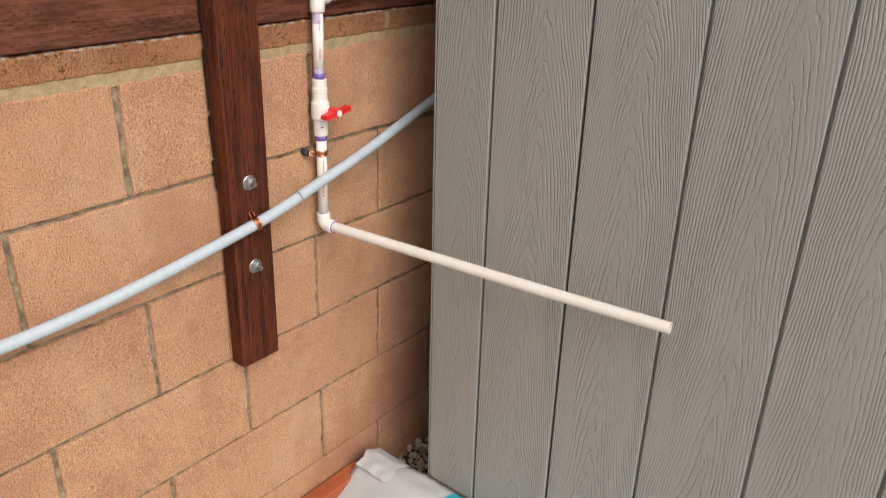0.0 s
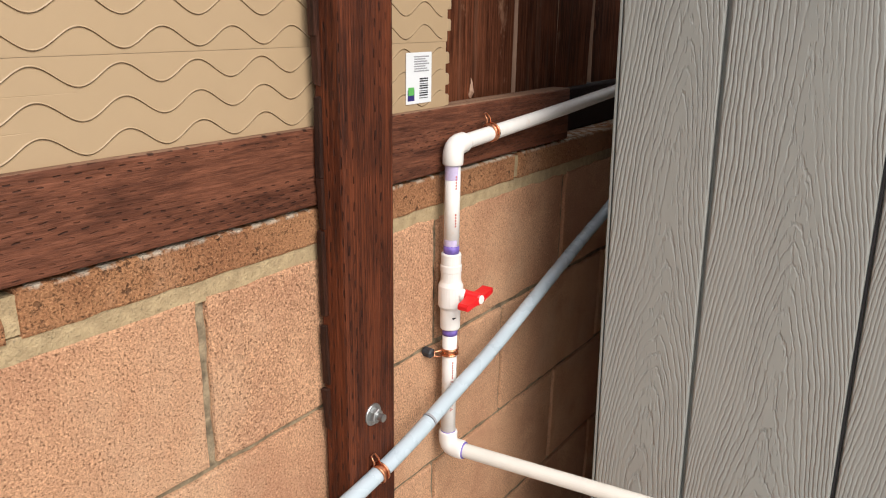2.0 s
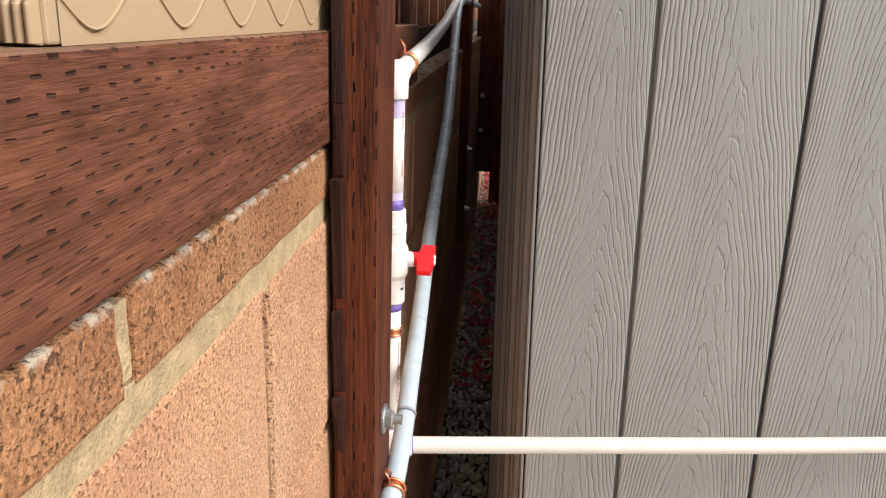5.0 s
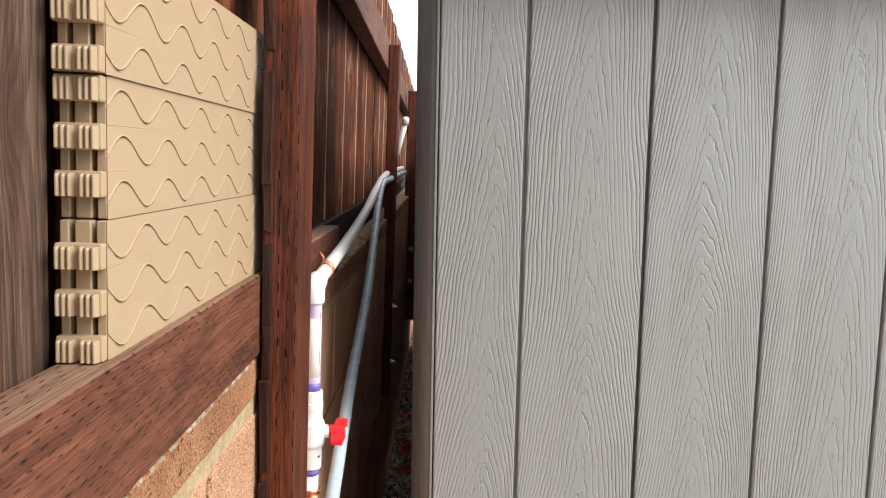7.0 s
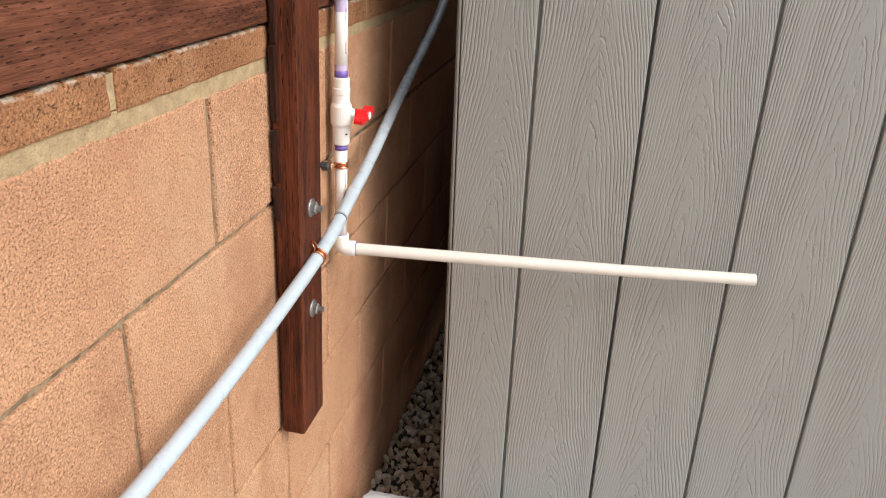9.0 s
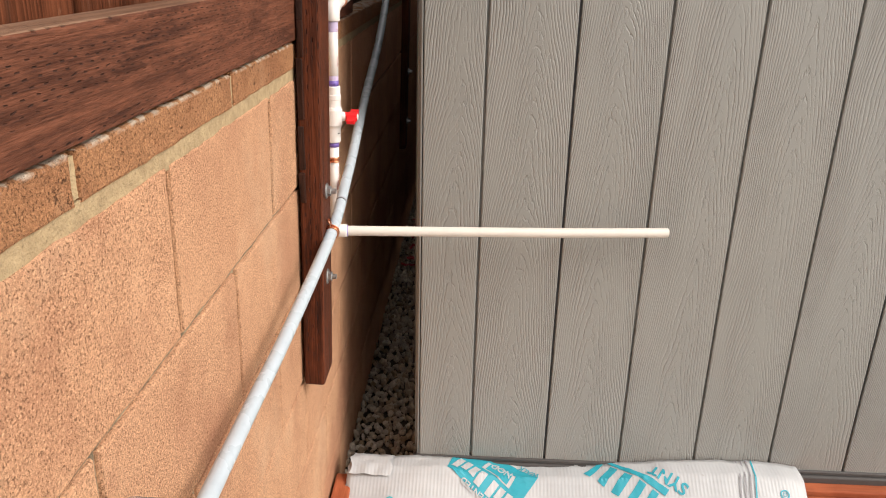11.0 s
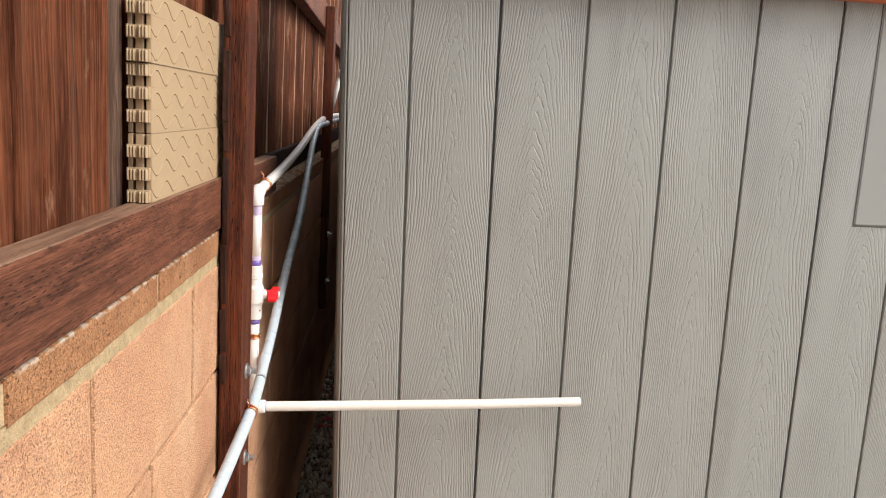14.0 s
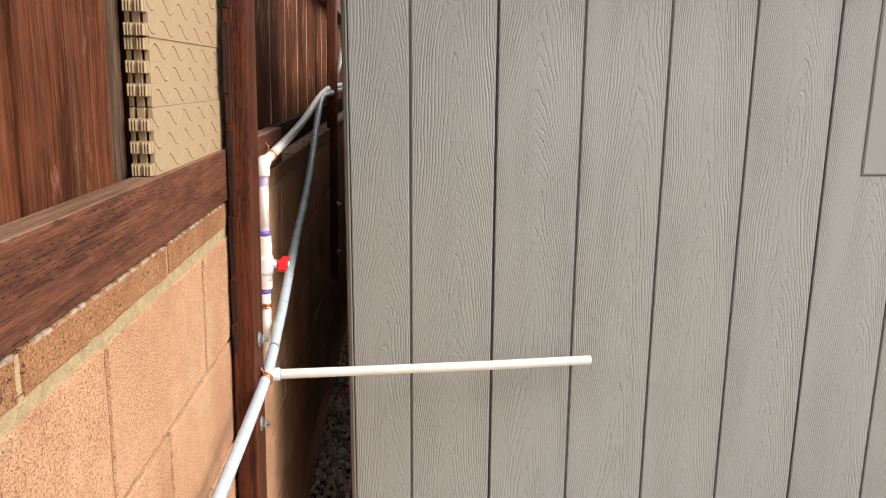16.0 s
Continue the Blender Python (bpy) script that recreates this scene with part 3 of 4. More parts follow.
def fence_board(y0, y1, z0, z1, x, seed):
    rnd = random.Random(seed)
    th = 0.016
    edge = 0.010 if seed > 19 else 0.0035
    bm = bmesh.new()
    n = 10
    rows = []
    for k in range(n + 1):
        z = z0 + (z1 - z0) * k / n
        w = [rnd.uniform(-0.0012, 0.0012) for _ in range(2)]
        cup = rnd.uniform(-0.001, 0.001)
        rows.append([bm.verts.new(q) for q in ((x + cup - edge, y0 + w[0], z), (x + cup, y0 + w[0] + edge * 0.6, z), (x - 0.002 + cup, (y0 + y1) / 2, z), (x + cup, y1 + w[1], z), (x - th, y1 + w[1], z), (x - th, y0 + w[0], z))])
    for a, b in zip(rows, rows[1:]):
        for i in range(6):
            f = bm.faces.new((a[i], a[(i + 1) % 6], b[(i + 1) % 6], b[i]))
            # far boards: light coming through the slits, painted on the front chamfer
            f.material_index = 1 if i == 0 and seed > 20 else 0
    bm.faces.new(rows[0][::-1])
    bm.faces.new(rows[-1])
    return bm


fence = root("fence", (BOARD_X, 0, 1.25), "dark red-brown stained wooden board fence on the block wall", "fence")
# unseen run of boards, added to block sky light from the left
for k in range(24):
    part("board", fence_board(-2.62 - 0.1525 * (k + 1), -2.6245 - 0.1525 * k, 1.252, 2.18 + 0.012 * math.sin(k * 1.9), BOARD_X + 0.003 * (k % 2), 0), BOARD, fence).data.materials.append(LIT_EDGE_RAW_WOOD)
i = 0
y = -2.62
while y < 12.0:
    lean = -0.010 * max(0.0, y)
    ob = part("board", fence_board(y, y + (0.0915 if i == 18 else 0.0690 if i == 14 else 0.1480), 1.252 if y < 0.55 else 1.332 + 0.006 * math.sin(i * 1.7), 2.18 + 0.012 * math.sin(i * 2.1), BOARD_X + lean + 0.003 * (i % 2) - (0.014 if y > 0.3 else 0.0), i), BOARD, fence)
    ob.data.materials.append(LIT_EDGE_RAW_WOOD)
    y += 0.0945 if i == 18 else 0.1525
    i += 1


def beam_along_y(y0, y1, x0, x1, z0, z1, drift=0.0, bevel=0.003):
    bm = boxed((x0, y0, z0), (x1, y1, z1), bevel, 2)
    for v in bm.verts:
        v.co.x += drift * v.co.y
    return bm


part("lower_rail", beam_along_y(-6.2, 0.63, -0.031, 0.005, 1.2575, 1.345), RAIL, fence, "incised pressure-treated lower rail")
# rail in shade: its darkness is put into the wood colour
part("lower_rail", beam_along_y(0.635, 12.1, -0.185, -0.034, 1.2545, 1.335, -0.010), SHADED_RAIL, fence)
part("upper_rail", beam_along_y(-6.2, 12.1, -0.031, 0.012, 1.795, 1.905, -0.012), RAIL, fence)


def fence_post(name, x, y, z0, z1, bolt_z, label):
    p = root(name, (x + 0.02, y + 0.045, z0), label, "post", "posts bolted to the wall")
    bm = boxed((x, y, z0), (x + 0.039, y + 0.089, z1), 0.004, 2)
    part("timber", bm, POST, p)
    for z in bolt_z:
        c = (x + 0.039, y + 0.044, z)
        b = part("bolt", bolt_mesh(c), STEEL, p, "galvanized hex bolt", smooth=False)
    return p


def bolt_mesh(c):
    bm = tubed([(c[0] - 0.001, c[1], c[2]), (c[0] + 0.0015, c[1], c[2]), (c[0] + 0.0025, c[1], c[2])], [0.0145, 0.0145, 0.0135], 24)
    tube(bm, [(c[0] + 0.002, c[1], c[2]), (c[0] + 0.0085, c[1], c[2]), (c[0] + 0.0095, c[1], c[2])], [0.0095, 0.0095, 0.0085], 6)
    tube(bm, [(c[0] + 0.009, c[1], c[2]), (c[0] + 0.018, c[1], c[2])], 0.005, 12)
    return bm


near_post = fence_post("post", 0.0055, 0.0, 0.603, 1.885, (0.988, 0.818), "incised red-brown treated post bolted to the block wall")
fence_post("post", -0.012, 2.02, 0.58, 1.885, (0.915, 0.70), "dark stained post bolted to the wall behind the shed")
far_post = root("post", (0.038, 3.95, 0.48), "dark stained wide post far along the wall", "post", "posts bolted to the wall")
part("timber", boxed((-0.024, 3.9, 0.48), (0.100, 3.99, 1.89), 0.004, 2), POST, far_post)
for z in (0.926, 0.725):
    bm = bolt_mesh((0, 0, 0))
    bmesh.ops.rotate(bm, verts=bm.verts, matrix=Matrix.Rotation(radians(-90), 3, "Z"))
    bmesh.ops.translate(bm, verts=bm.verts, vec=(0.024, 3.9, z))
    part("bolt", bm, STEEL, far_post, "galvanized hex bolt")

# added fence, mostly hidden: shuts the sky off at the far end
back = root("added_fence", (1.8, 5.0, GZ), "dark brown board fence added behind the shed to shut off the bright far end", "fence")
for k in range(24):
    part("board", boxed((0.075 + 0.1525 * k, 5.0 + 0.004 * (k % 2), GZ - 0.01), (0.220 + 0.1525 * k, 5.018 + 0.004 * (k % 2), 1.86 + 0.008 * math.sin(k * 2.3)), 0.001), BOARD, back)
part("rail", boxed((0.075, 5.023, 0.45), (3.73, 5.06, 0.54), 0.003), RAIL, back)
part("rail", boxed((0.075, 5.023, 1.40), (3.73, 5.06, 1.49), 0.003), RAIL, back)

# torn strip along the back edge of the near post
rnd = random.Random(21)
z = 0.98
while z < 1.86:
    h = rnd.uniform(0.04, 0.12)
    w = rnd.uniform(0.002, 0.0065)
    bm = boxed((0.006, -w, z), (0.017, 0.002, z + h), 0.0015)
    rough_up(bm, 0.0045, 34, z)
    part("torn_bark", bm, SPLINT, near_post, "torn dark strip of wood")
    z += h * rnd.uniform(0.85, 1.2)

weathered = part("board", fence_board(-0.413, -0.3585, 1.252, 2.17, BOARD_X - 0.004, 3), WEATHERED, fence, "greyed weathered board")
weathered.data.materials.append(LIT_EDGE_RAW_WOOD)
# added backing board: stops sky light in the slit so it reads dark
behind = part("board", fence_board(-0.378, -0.262, 1.252, 2.17, -0.0555, 3), BOARD, fence, "narrow board added behind the slit to block the sky and keep it dark")
behind.data.materials.append(LIT_EDGE_RAW_WOOD)

bm = bmesh.new()
tube(bm, [(-0.036, 0.366, 1.344), (-0.031, 0.367, 1.356), (-0.033, 0.370, 1.368), (-0.036, 0.371, 1.378)], [0.0045, 0.0055, 0.0030, 0.0008], 7)
rough_up(bm, 0.004, 60, 2.0)
part("splinter", bm, LIT_EDGE_RAW_WOOD, fence, "pale torn splinter at the foot of a board")

# ---- tan plastic panels on the rail ----
PANEL_LEN, PANEL_H, PANEL_T = 0.617, 0.0845, 0.028


def wave_front(phases):
    """Front skin with three wavy tooled lines."""
    bm = bmesh.new()
    n = 260
    cols = []
    for k in range(n + 1):
        y = PANEL_LEN * k / n
        col = [(0.0, 0.0)]
        for j, ph in enumerate(phases):
            zc = 0.0128 + j * 0.0277
            s = math.sin(2 * math.pi * y / 0.0775 + ph)
            w = zc + 0.0088 * s
            fade = min(1.0, max(0.0, (PANEL_LEN - 0.004 - y) / 0.01))
            col += [(w - 0.0014, 0.0), (w - 0.0006, 0.0002 * fade), (w - 0.0002, -0.0022 * fade), (w + 0.0005, -0.0022 * fade), (w + 0.0009, 0.0004 * fade), (w + 0.0020, 0.0)]
            if j < 2:
                crease = -0.0004 * max(0.0, 1.0 - y / (0.07 + 0.05 * j))
                col += [(zc + 0.0150, 0.0), (zc + 0.0153, crease), (zc + 0.0156, 0.0)]
        col.append((PANEL_H, 0.0))
        cols.append([bm.verts.new((x, y, z)) for z, x in col])
    for a, b in zip(cols, cols[1:]):
        for i in range(len(a) - 1):
            bm.faces.new((a[i], b[i], b[i + 1], a[i + 1]))
    return bm


def clip_mesh(out):
    return boxed((-PANEL_T, min(0, out * 0.0075), -0.0077), (0.0, max(0, out * 0.0075), 0.0077), 0.0012, 2)


def grip_mesh(out):
    """Corrugated pad, one solid."""
    bm = bmesh.new()
    n = 24
    rows = []
    for z, d in ((-0.0079, 0.0), (-0.0070, 1.0), (0.0046, 1.0), (0.0060, 0.6), (0.0064, 0.0)):
        row = [bm.verts.new((-0.0054, 0, z))]
        for k in range(n + 1):
            x = -0.0054 + 0.0108 * k / n
            edge = min(1.0, min(k, n - k) / 1.5)
            row.append(bm.verts.new((x, out * edge * (0.0028 * min(1, d * 2) + d * 0.0024 * abs(math.sin(math.pi * 3 * k / n)) ** 0.6), z)))
        row.append(bm.verts.new((0.0054, 0, z)))
        rows.append(row)
    for a, b in zip(rows, rows[1:]):
        for k in range(len(a) - 1):
            bm.faces.new((a[k], a[k + 1], b[k + 1], b[k]))
        bm.faces.new((a[-1], a[0], b[0], b[-1]))
    return bm


CLIPS = {o: mesh_of(clip_mesh(o), "end_clip", TAN) for o in (-1, 1)}
GRIPS = {o: mesh_of(grip_mesh(o), "grip", TAN) for o in (-1, 1)}


def plastic_panel(place, phases, label, high=False):
    p = root("plastic_panel", place, label, "panel", "tan panels stacked on the rail")
    part("front_skin", wave_front(phases), TAN, p, local=True)
    part("body", boxed((-PANEL_T, 0.016, 0.0002), (-0.0028, PANEL_LEN - 0.010, PANEL_H - 0.0002), 0.0008), TAN_SHADED, p, local=True)
    for out, y in ((-1, 0.0), (1, PANEL_LEN)):
        a, b = (y, y + 0.012) if out < 0 else (y - 0.012, y)
        for x0, x1 in ((-PANEL_T, -0.0225), (-0.019, -0.0095), (-0.0062, -0.0004)):
            part("end_rib", boxed((x0, a, 0.0004), (x1, b, PANEL_H - 0.0004), 0.0006), TAN, p, local=True)
        for j in range(3):
            clip = new("end_clip", CLIPS[out])
            clip.parent, clip.location = p, (0, y, PANEL_H - 0.0081 - j * 0.0277 if high else 0.0081 + j * 0.0277)
            for gx in (-0.0212, -0.0070):
                grip = new("grip", GRIPS[out])
                grip.parent, grip.location = clip, (gx, out * 0.0073, 0)
    return p


plastic_panel((-0.003, -0.357, 1.3452), (-3.44, -3.42, -3.36), "bottom tan plastic panel with tooled wavy lines on the rail")
plastic_panel((-0.0045, -0.352, 1.3452 + PANEL_H + 0.0002), (-0.30, -0.32, -0.20), "middle tan plastic panel with tooled wavy lines in the stack", True)
plastic_panel((-0.003, -0.356, 1.3452 + 2 * (PANEL_H + 0.0002)), (-2.97, -2.94, -2.98), "top tan plastic panel with tooled wavy lines in the stack")


def sticker(y0, z0, label):
    x = -0.0022
    s = root("label_sticker", (x, y0, z0), label, "label")
    part("paper", boxed((x, y0, z0), (x + 0.0005, y0 + 0.054, z0 + 0.064)), LABEL, s)
    for k in range(7):
        part("print_line", boxed((x + 0.0005, y0 + 0.016 + 0.0012 * (k % 2), z0 + 0.040 + k * 0.003), (x + 0.0008, y0 + 0.048 - 0.004 * (k % 3), z0 + 0.0415 + k * 0.003)), GREY_INK, s)
    for k in range(9):
        part("barcode_bar", boxed((x + 0.0005, y0 + 0.028, z0 + 0.006 + k * 0.003), (x + 0.0008, y0 + 0.046, z0 + 0.006 + k * 0.003 + (0.0018 if k % 3 else 0.001))), BLACK, s)
    part("colour_mark", boxed((x + 0.0005, y0 + 0.003, z0 + 0.004), (x + 0.0008, y0 + 0.017, z0 + 0.018)), NAVY, s)
    part("colour_mark", boxed((x + 0.0008, y0 + 0.004, z0 + 0.011), (x + 0.0011, y0 + 0.016, z0 + 0.021)), GREEN, s)


sticker(0.172, 1.354, "white barcode label stuck on the lowest tan panel")
sticker(0.172, 1.354 + 2 * PANEL_H, "white barcode label stuck on the top tan panel")

# ---- pipes ----
RP = 0.0107
PX, PY = 0.024, 0.242


def strap(name, centre, axis, tab, label):
    """Copper pipe strap: a half ring round the pipe and a tab with a screw hole."""
    s = root(name, centre, label, "pipe strap", "copper pipe straps")
    c = Vector(centre)
    t = Vector(axis).normalized()
    n = Vector((1, 0, 0)) - t * t.x
    n.normalize()
    b = t.cross(n)
    bm = bmesh.new()
    for off in (-0.004, 0.004):
        ring = [c + t * off + (n * math.cos(a) + b * math.sin(a)) * (RP + 0.0016) for a in [math.pi * (k / 14 * 1.5 - 0.75) for k in range(15)]]
        tube(bm, ring, 0.0017, 8)
    ring = [c + (n * math.cos(a) + b * math.sin(a)) * (RP + 0.0006) for a in [math.pi * (k / 14 * 1.5 - 0.75) for k in range(15)]]
    prev = None
    for q in ring:
        cur = [bm.verts.new(q - t * 0.0045), bm.verts.new(q + t * 0.0045)]
        if prev:
            bm.faces.new((prev[0], cur[0], cur[1], prev[1]))
        prev = cur
    part("band", bm, COPPER, s, smooth=True)
    d = Vector(tab)
    e = c + d.normalized() * (RP + 0.002)
    f = c + d
    side = t * 0.0045
    bm = bmesh.new()
    tube(bm, [e - side, (e + f) / 2 - side + Vector((0.003, 0, 0)), f - side * 0.8, f + side * 0.8, (e + f) / 2 + side + Vector((0.003, 0, 0)), e + side], 0.0013, 8)
    part("tab", bm, COPPER, s, smooth=True)
    return s


def pipe_text(body, size, x, y, z, parent, mat):
    """Upright printing on the round of the riser, read from below upwards."""
    cu = bpy.data.curves.new("lettering", "FONT")
    cu.body, cu.size, cu.extrude, cu.align_x = body, size, 0.00015, "LEFT"
    tmp = bpy.data.objects.new("lettering", cu)
    me = bpy.data.meshes.new_from_object(tmp)
    bpy.data.objects.remove(tmp)
    me.materials.append(mat)
    ob = new("lettering", me)
    ob.parent = parent
    ob.matrix_local = Matrix.Translation(Vector((x, y, z)) - parent.location) @ Matrix(((0, 0.6, 0.8, 0), (0, 0.8, -0.6, 0), (-1, 0, 0, 0), (0, 0, 0, 1)))
    return ob


riser = root("riser_pipe", (PX, PY, 0.838), "white plastic riser pipe with purple primer, strapped to the wall", "pipe")
part("upper_pipe", tubed([(PX, PY, 1.145), (PX, PY, 1.278)], RP), PVC, riser, smooth=True)
part("lower_pipe", tubed([(PX, PY, 0.85), (PX, PY, 1.04)], RP), PVC, riser, smooth=True)
bm = lathe_z(bmesh.new(), (PX, PY), [(0.0135, 1.032), (0.0145, 1.034), (0.0145, 1.062), (0.0155, 1.064), (0.0178, 1.068), (0.0182, 1.084), (0.0178, 1.098), (0.0150, 1.104), (0.0145, 1.108), (0.0145, 1.118), (0.0152, 1.119), (0.0152, 1.128), (0.0142, 1.129), (0.0142, 1.144), (0.0132, 1.1455)])
valve = part("valve_body", bm, PVC, riser, "white plastic ball valve")
bm = tubed([(PX + 0.012, PY + 0.004, 1.084), (PX + 0.026, PY + 0.006, 1.084)], [0.0105, 0.0085])
part("stem_boss", bm, PVC, riser, smooth=True)
# butterfly handle
hx = PX + 0.030
hy, hz = PY + 0.006, 1.084
bm = tubed([(hx - 0.010, hy, hz), (hx + 0.016, hy, hz), (hx + 0.0175, hy, hz)], [0.0092, 0.0088, 0.0075], 20)
for sgn in (-1, 1):
    n = 8
    prev = None
    for k in range(n + 1):
        q = k / n
        y = hy + sgn * (0.005 + 0.029 * q)
        half = 0.0046 - 0.0016 * math.sin(math.pi * q) + (0.0008 if k < n else -0.002)
        x0, x1 = hx - 0.002 + 0.003 * q, hx + 0.018 - 0.002 * q * q
        z = hz + sgn * 0.0050 * q
        cur = [bm.verts.new(c) for c in ((x0, y, z - half), (x1, y, z - half), (x1, y, z + half), (x0, y, z + half))]
        if prev:
            for a in range(4):
                bm.faces.new((prev[a], prev[(a + 1) % 4], cur[(a + 1) % 4], cur[a]))
        else:
            bm.faces.new(cur[::-1])
        prev = cur
    bm.faces.new(prev)
sharp = [e for e in bm.edges if e.is_manifold and e.calc_face_angle() > 0.9]
bmesh.ops.bevel(bm, geom=sharp, offset=0.0012, segments=2, affect="EDGES", profile=0.5)
part("valve_handle", bm, RED, riser, "red butterfly handle")
part("handle_screw", tubed([(hx + 0.015, hy, hz), (hx + 0.0188, hy, hz), (hx + 0.0195, hy, hz)], [0.0066, 0.0064, 0.005], 18), PVC, riser, "white screw cap")
for z0, z1, mat in ((1.1455, 1.1565, PRIMER), (1.022, 1.031, PRIMER), (0.862, 0.866, PRIMER), (1.2695, 1.272, PRIMER), (1.157, 1.166, PRIMER_THIN), (1.250, 1.2695, PRIMER_THIN)):
    sides = 24
    bm = tubed([(PX, PY, z0), (PX, PY, z1)], RP + 0.0004 if mat is PRIMER else RP + 0.0002, sides)
    if mat is PRIMER_THIN:
        keep = [f for f in bm.faces if f.calc_center_median().y > PY - 0.002 or len(f.verts) > 4]
        bmesh.ops.delete(bm, geom=keep, context="FACES")
    part("primer_band", bm, mat, riser, "purple primer stain", smooth=True)
part("pen_mark", boxed((PX + 0.0105, PY - 0.0105, 1.0505), (PX + 0.0135, PY - 0.0035, 1.0525), 0.0005), BLACK, riser)
for z0, z1 in ((1.185, 1.208), (1.238, 1.258), (0.955, 0.985)):
    n = int((z1 - z0) / 0.004)
    for k in range(n):
        part("print_bar", boxed((PX + 0.0092, PY - 0.0062, z0 + 0.004 * k), (PX + 0.0100, PY - 0.0030, z0 + 0.004 * k + 0.0024)), RED_INK, riser)
pipe_text("MADE IN U.S.A.", 0.0075, PX + 0.0082, PY - 0.0086, 0.952, riser, RED_INK)


def elbow(bm, corner, d0, d1, reach, r=0.0142):
    """A quarter bend with thick sockets."""
    c, a, b = Vector(corner), Vector(d0).normalized(), Vector(d1).normalized()
    k = 0.016
    pts = [c + a * reach, c + a * (reach - 0.002), c + a * k]
    for i in range(1, 8):
        s = i / 8
        pts.append(c + a * k * (1 - s) ** 2 + b * k * s ** 2)
    pts += [c + b * k, c + b * (reach - 0.002), c + b * reach]
    radii = [r - 0.001] + [r] * (len(pts) - 2) + [r - 0.001]
    return tube(bm, pts, radii, 22)


TOP = Vector((PX, PY, 1.296))
LOW = Vector((PX, PY, 0.838))
run_points = [(PX, PY + 0.01, 1.2965), (0.024, 0.60, 1.318), (0.018, 1.0, 1.346), (0.008, 1.4, 1.383), (-0.004, 1.8, 1.409), (-0.006, 2.2, 1.425), (-0.010, 3.2, 1.43)]
END = Vector((0.757, 0.343, 0.838))
part("elbow", elbow(bmesh.new(), TOP, (0, 0, -1), (0, 1, 0.06), 0.026), PVC, riser, "white plastic elbow", smooth=True)
part("elbow", elbow(bmesh.new(), LOW, (0, 0, 1), END - LOW, 0.027), PVC, riser, "white plastic elbow", smooth=True)
arm = (END - LOW).normalized()
part("primer_band", tubed([LOW + arm * 0.026, LOW + arm * 0.0285], 0.0128), PRIMER, riser, smooth=True)
spout = root("outlet_pipe", tuple(LOW), "open-ended cream plastic pipe reaching out before the shed", "pipe")
part("pipe", tubed([LOW + arm * 0.02, LOW + arm * 0.2 - Vector((0, 0, 0.001)), LOW + arm * 0.5 - Vector((0, 0, 0.002)), END], RP, 24, True), PVC_CREAM, spout, smooth=False)
run = root("supply_pipe", (PX, PY + 0.03, 1.297), "white plastic supply pipe running along the fence rail", "pipe")
part("pipe", tubed(curve_points(run_points), RP), PVC, run, smooth=True)

hose_points = [(0.044, -0.80, 0.856), (0.037, -0.50, 0.846), (0.041, -0.25, 0.858), (0.0540, 0.045, 0.908), (0.051, 0.22, 0.949), (0.047, 0.35, 0.982), (0.039, 0.60, 1.058), (0.033, 0.95, 1.170), (0.016, 1.4, 1.345), (0.010, 1.62, 1.395), (0.016, 1.8, 1.402), (0.010, 2.2, 1.405), (0.006, 3.2, 1.41)]
hose = root("grey_conduit", (0.06, 0.04, 0.9), "pale blue-grey plastic pipe bent along the block wall", "pipe")
part("pipe", tubed(curve_points(hose_points), RP, 22), CONDUIT, hose, smooth=True)
part("pen_mark", tubed([Vector((0.0545, 0.150, 0.9335)), Vector((0.0544, 0.153, 0.9343))], RP + 0.0003, 18), GREY_INK, hose)

stub = root("capped_pipe", (0.02, 2.24, 1.42), "capped white plastic pipe stub rising behind the far post", "pipe")
part("pipe", tubed([(-0.004, 2.30, 1.42), (0.022, 2.27, 1.53), (0.044, 2.245, 1.615)], RP), PVC, stub, smooth=True)
part("cap", tubed([(0.0435, 2.2455, 1.612), (0.0465, 2.242, 1.63), (0.048, 2.241, 1.638), (0.0485, 2.2405, 1.641)], [0.0142, 0.0142, 0.012, 0.006]), PVC, stub, "white end cap", smooth=True)

strap("pipe_strap", (0.0540, 0.045, 0.908), (0, 1, 0.2), (-0.006, -0.006, 0.026), "bright copper strap holding the grey pipe to the post")
strap("pipe_strap", (PX, PY, 0.996), (0, 0, 1), (-0.010, -0.024, 0.0), "copper strap holding the riser to the wall")
strap("pipe_strap", (0.024, 0.338, 1.303), (0, 1, 0.06), (-0.008, -0.004, 0.027), "copper strap holding the supply pipe to the rail")
sc = root("wall_screw", (0.003, PY - 0.026, 0.997), "dark screw fixing the copper strap to the block wall", "screw")
part("head", tubed([(-0.002, PY - 0.026, 0.997), (0.010, PY - 0.026, 0.997), (0.0125, PY - 0.026, 0.997)], [0.0075, 0.0075, 0.005], 8), BLACK, sc)

# ---- shed ----
SX, SY, SZ = 0.2138, 0.3966, 0.150
shed = root("shed", (SX, SY, SZ), "grey resin garden shed with embossed wood-grain boards", "shed")
shed.rotation_euler = (0, radians(-1.2), 0)
SHED_W, SHED_D, SHED_TOP, BACK_TOP = 3.0, 4.5, 1.78, 1.40
FIRST, PITCH = 0.137, 0.1927


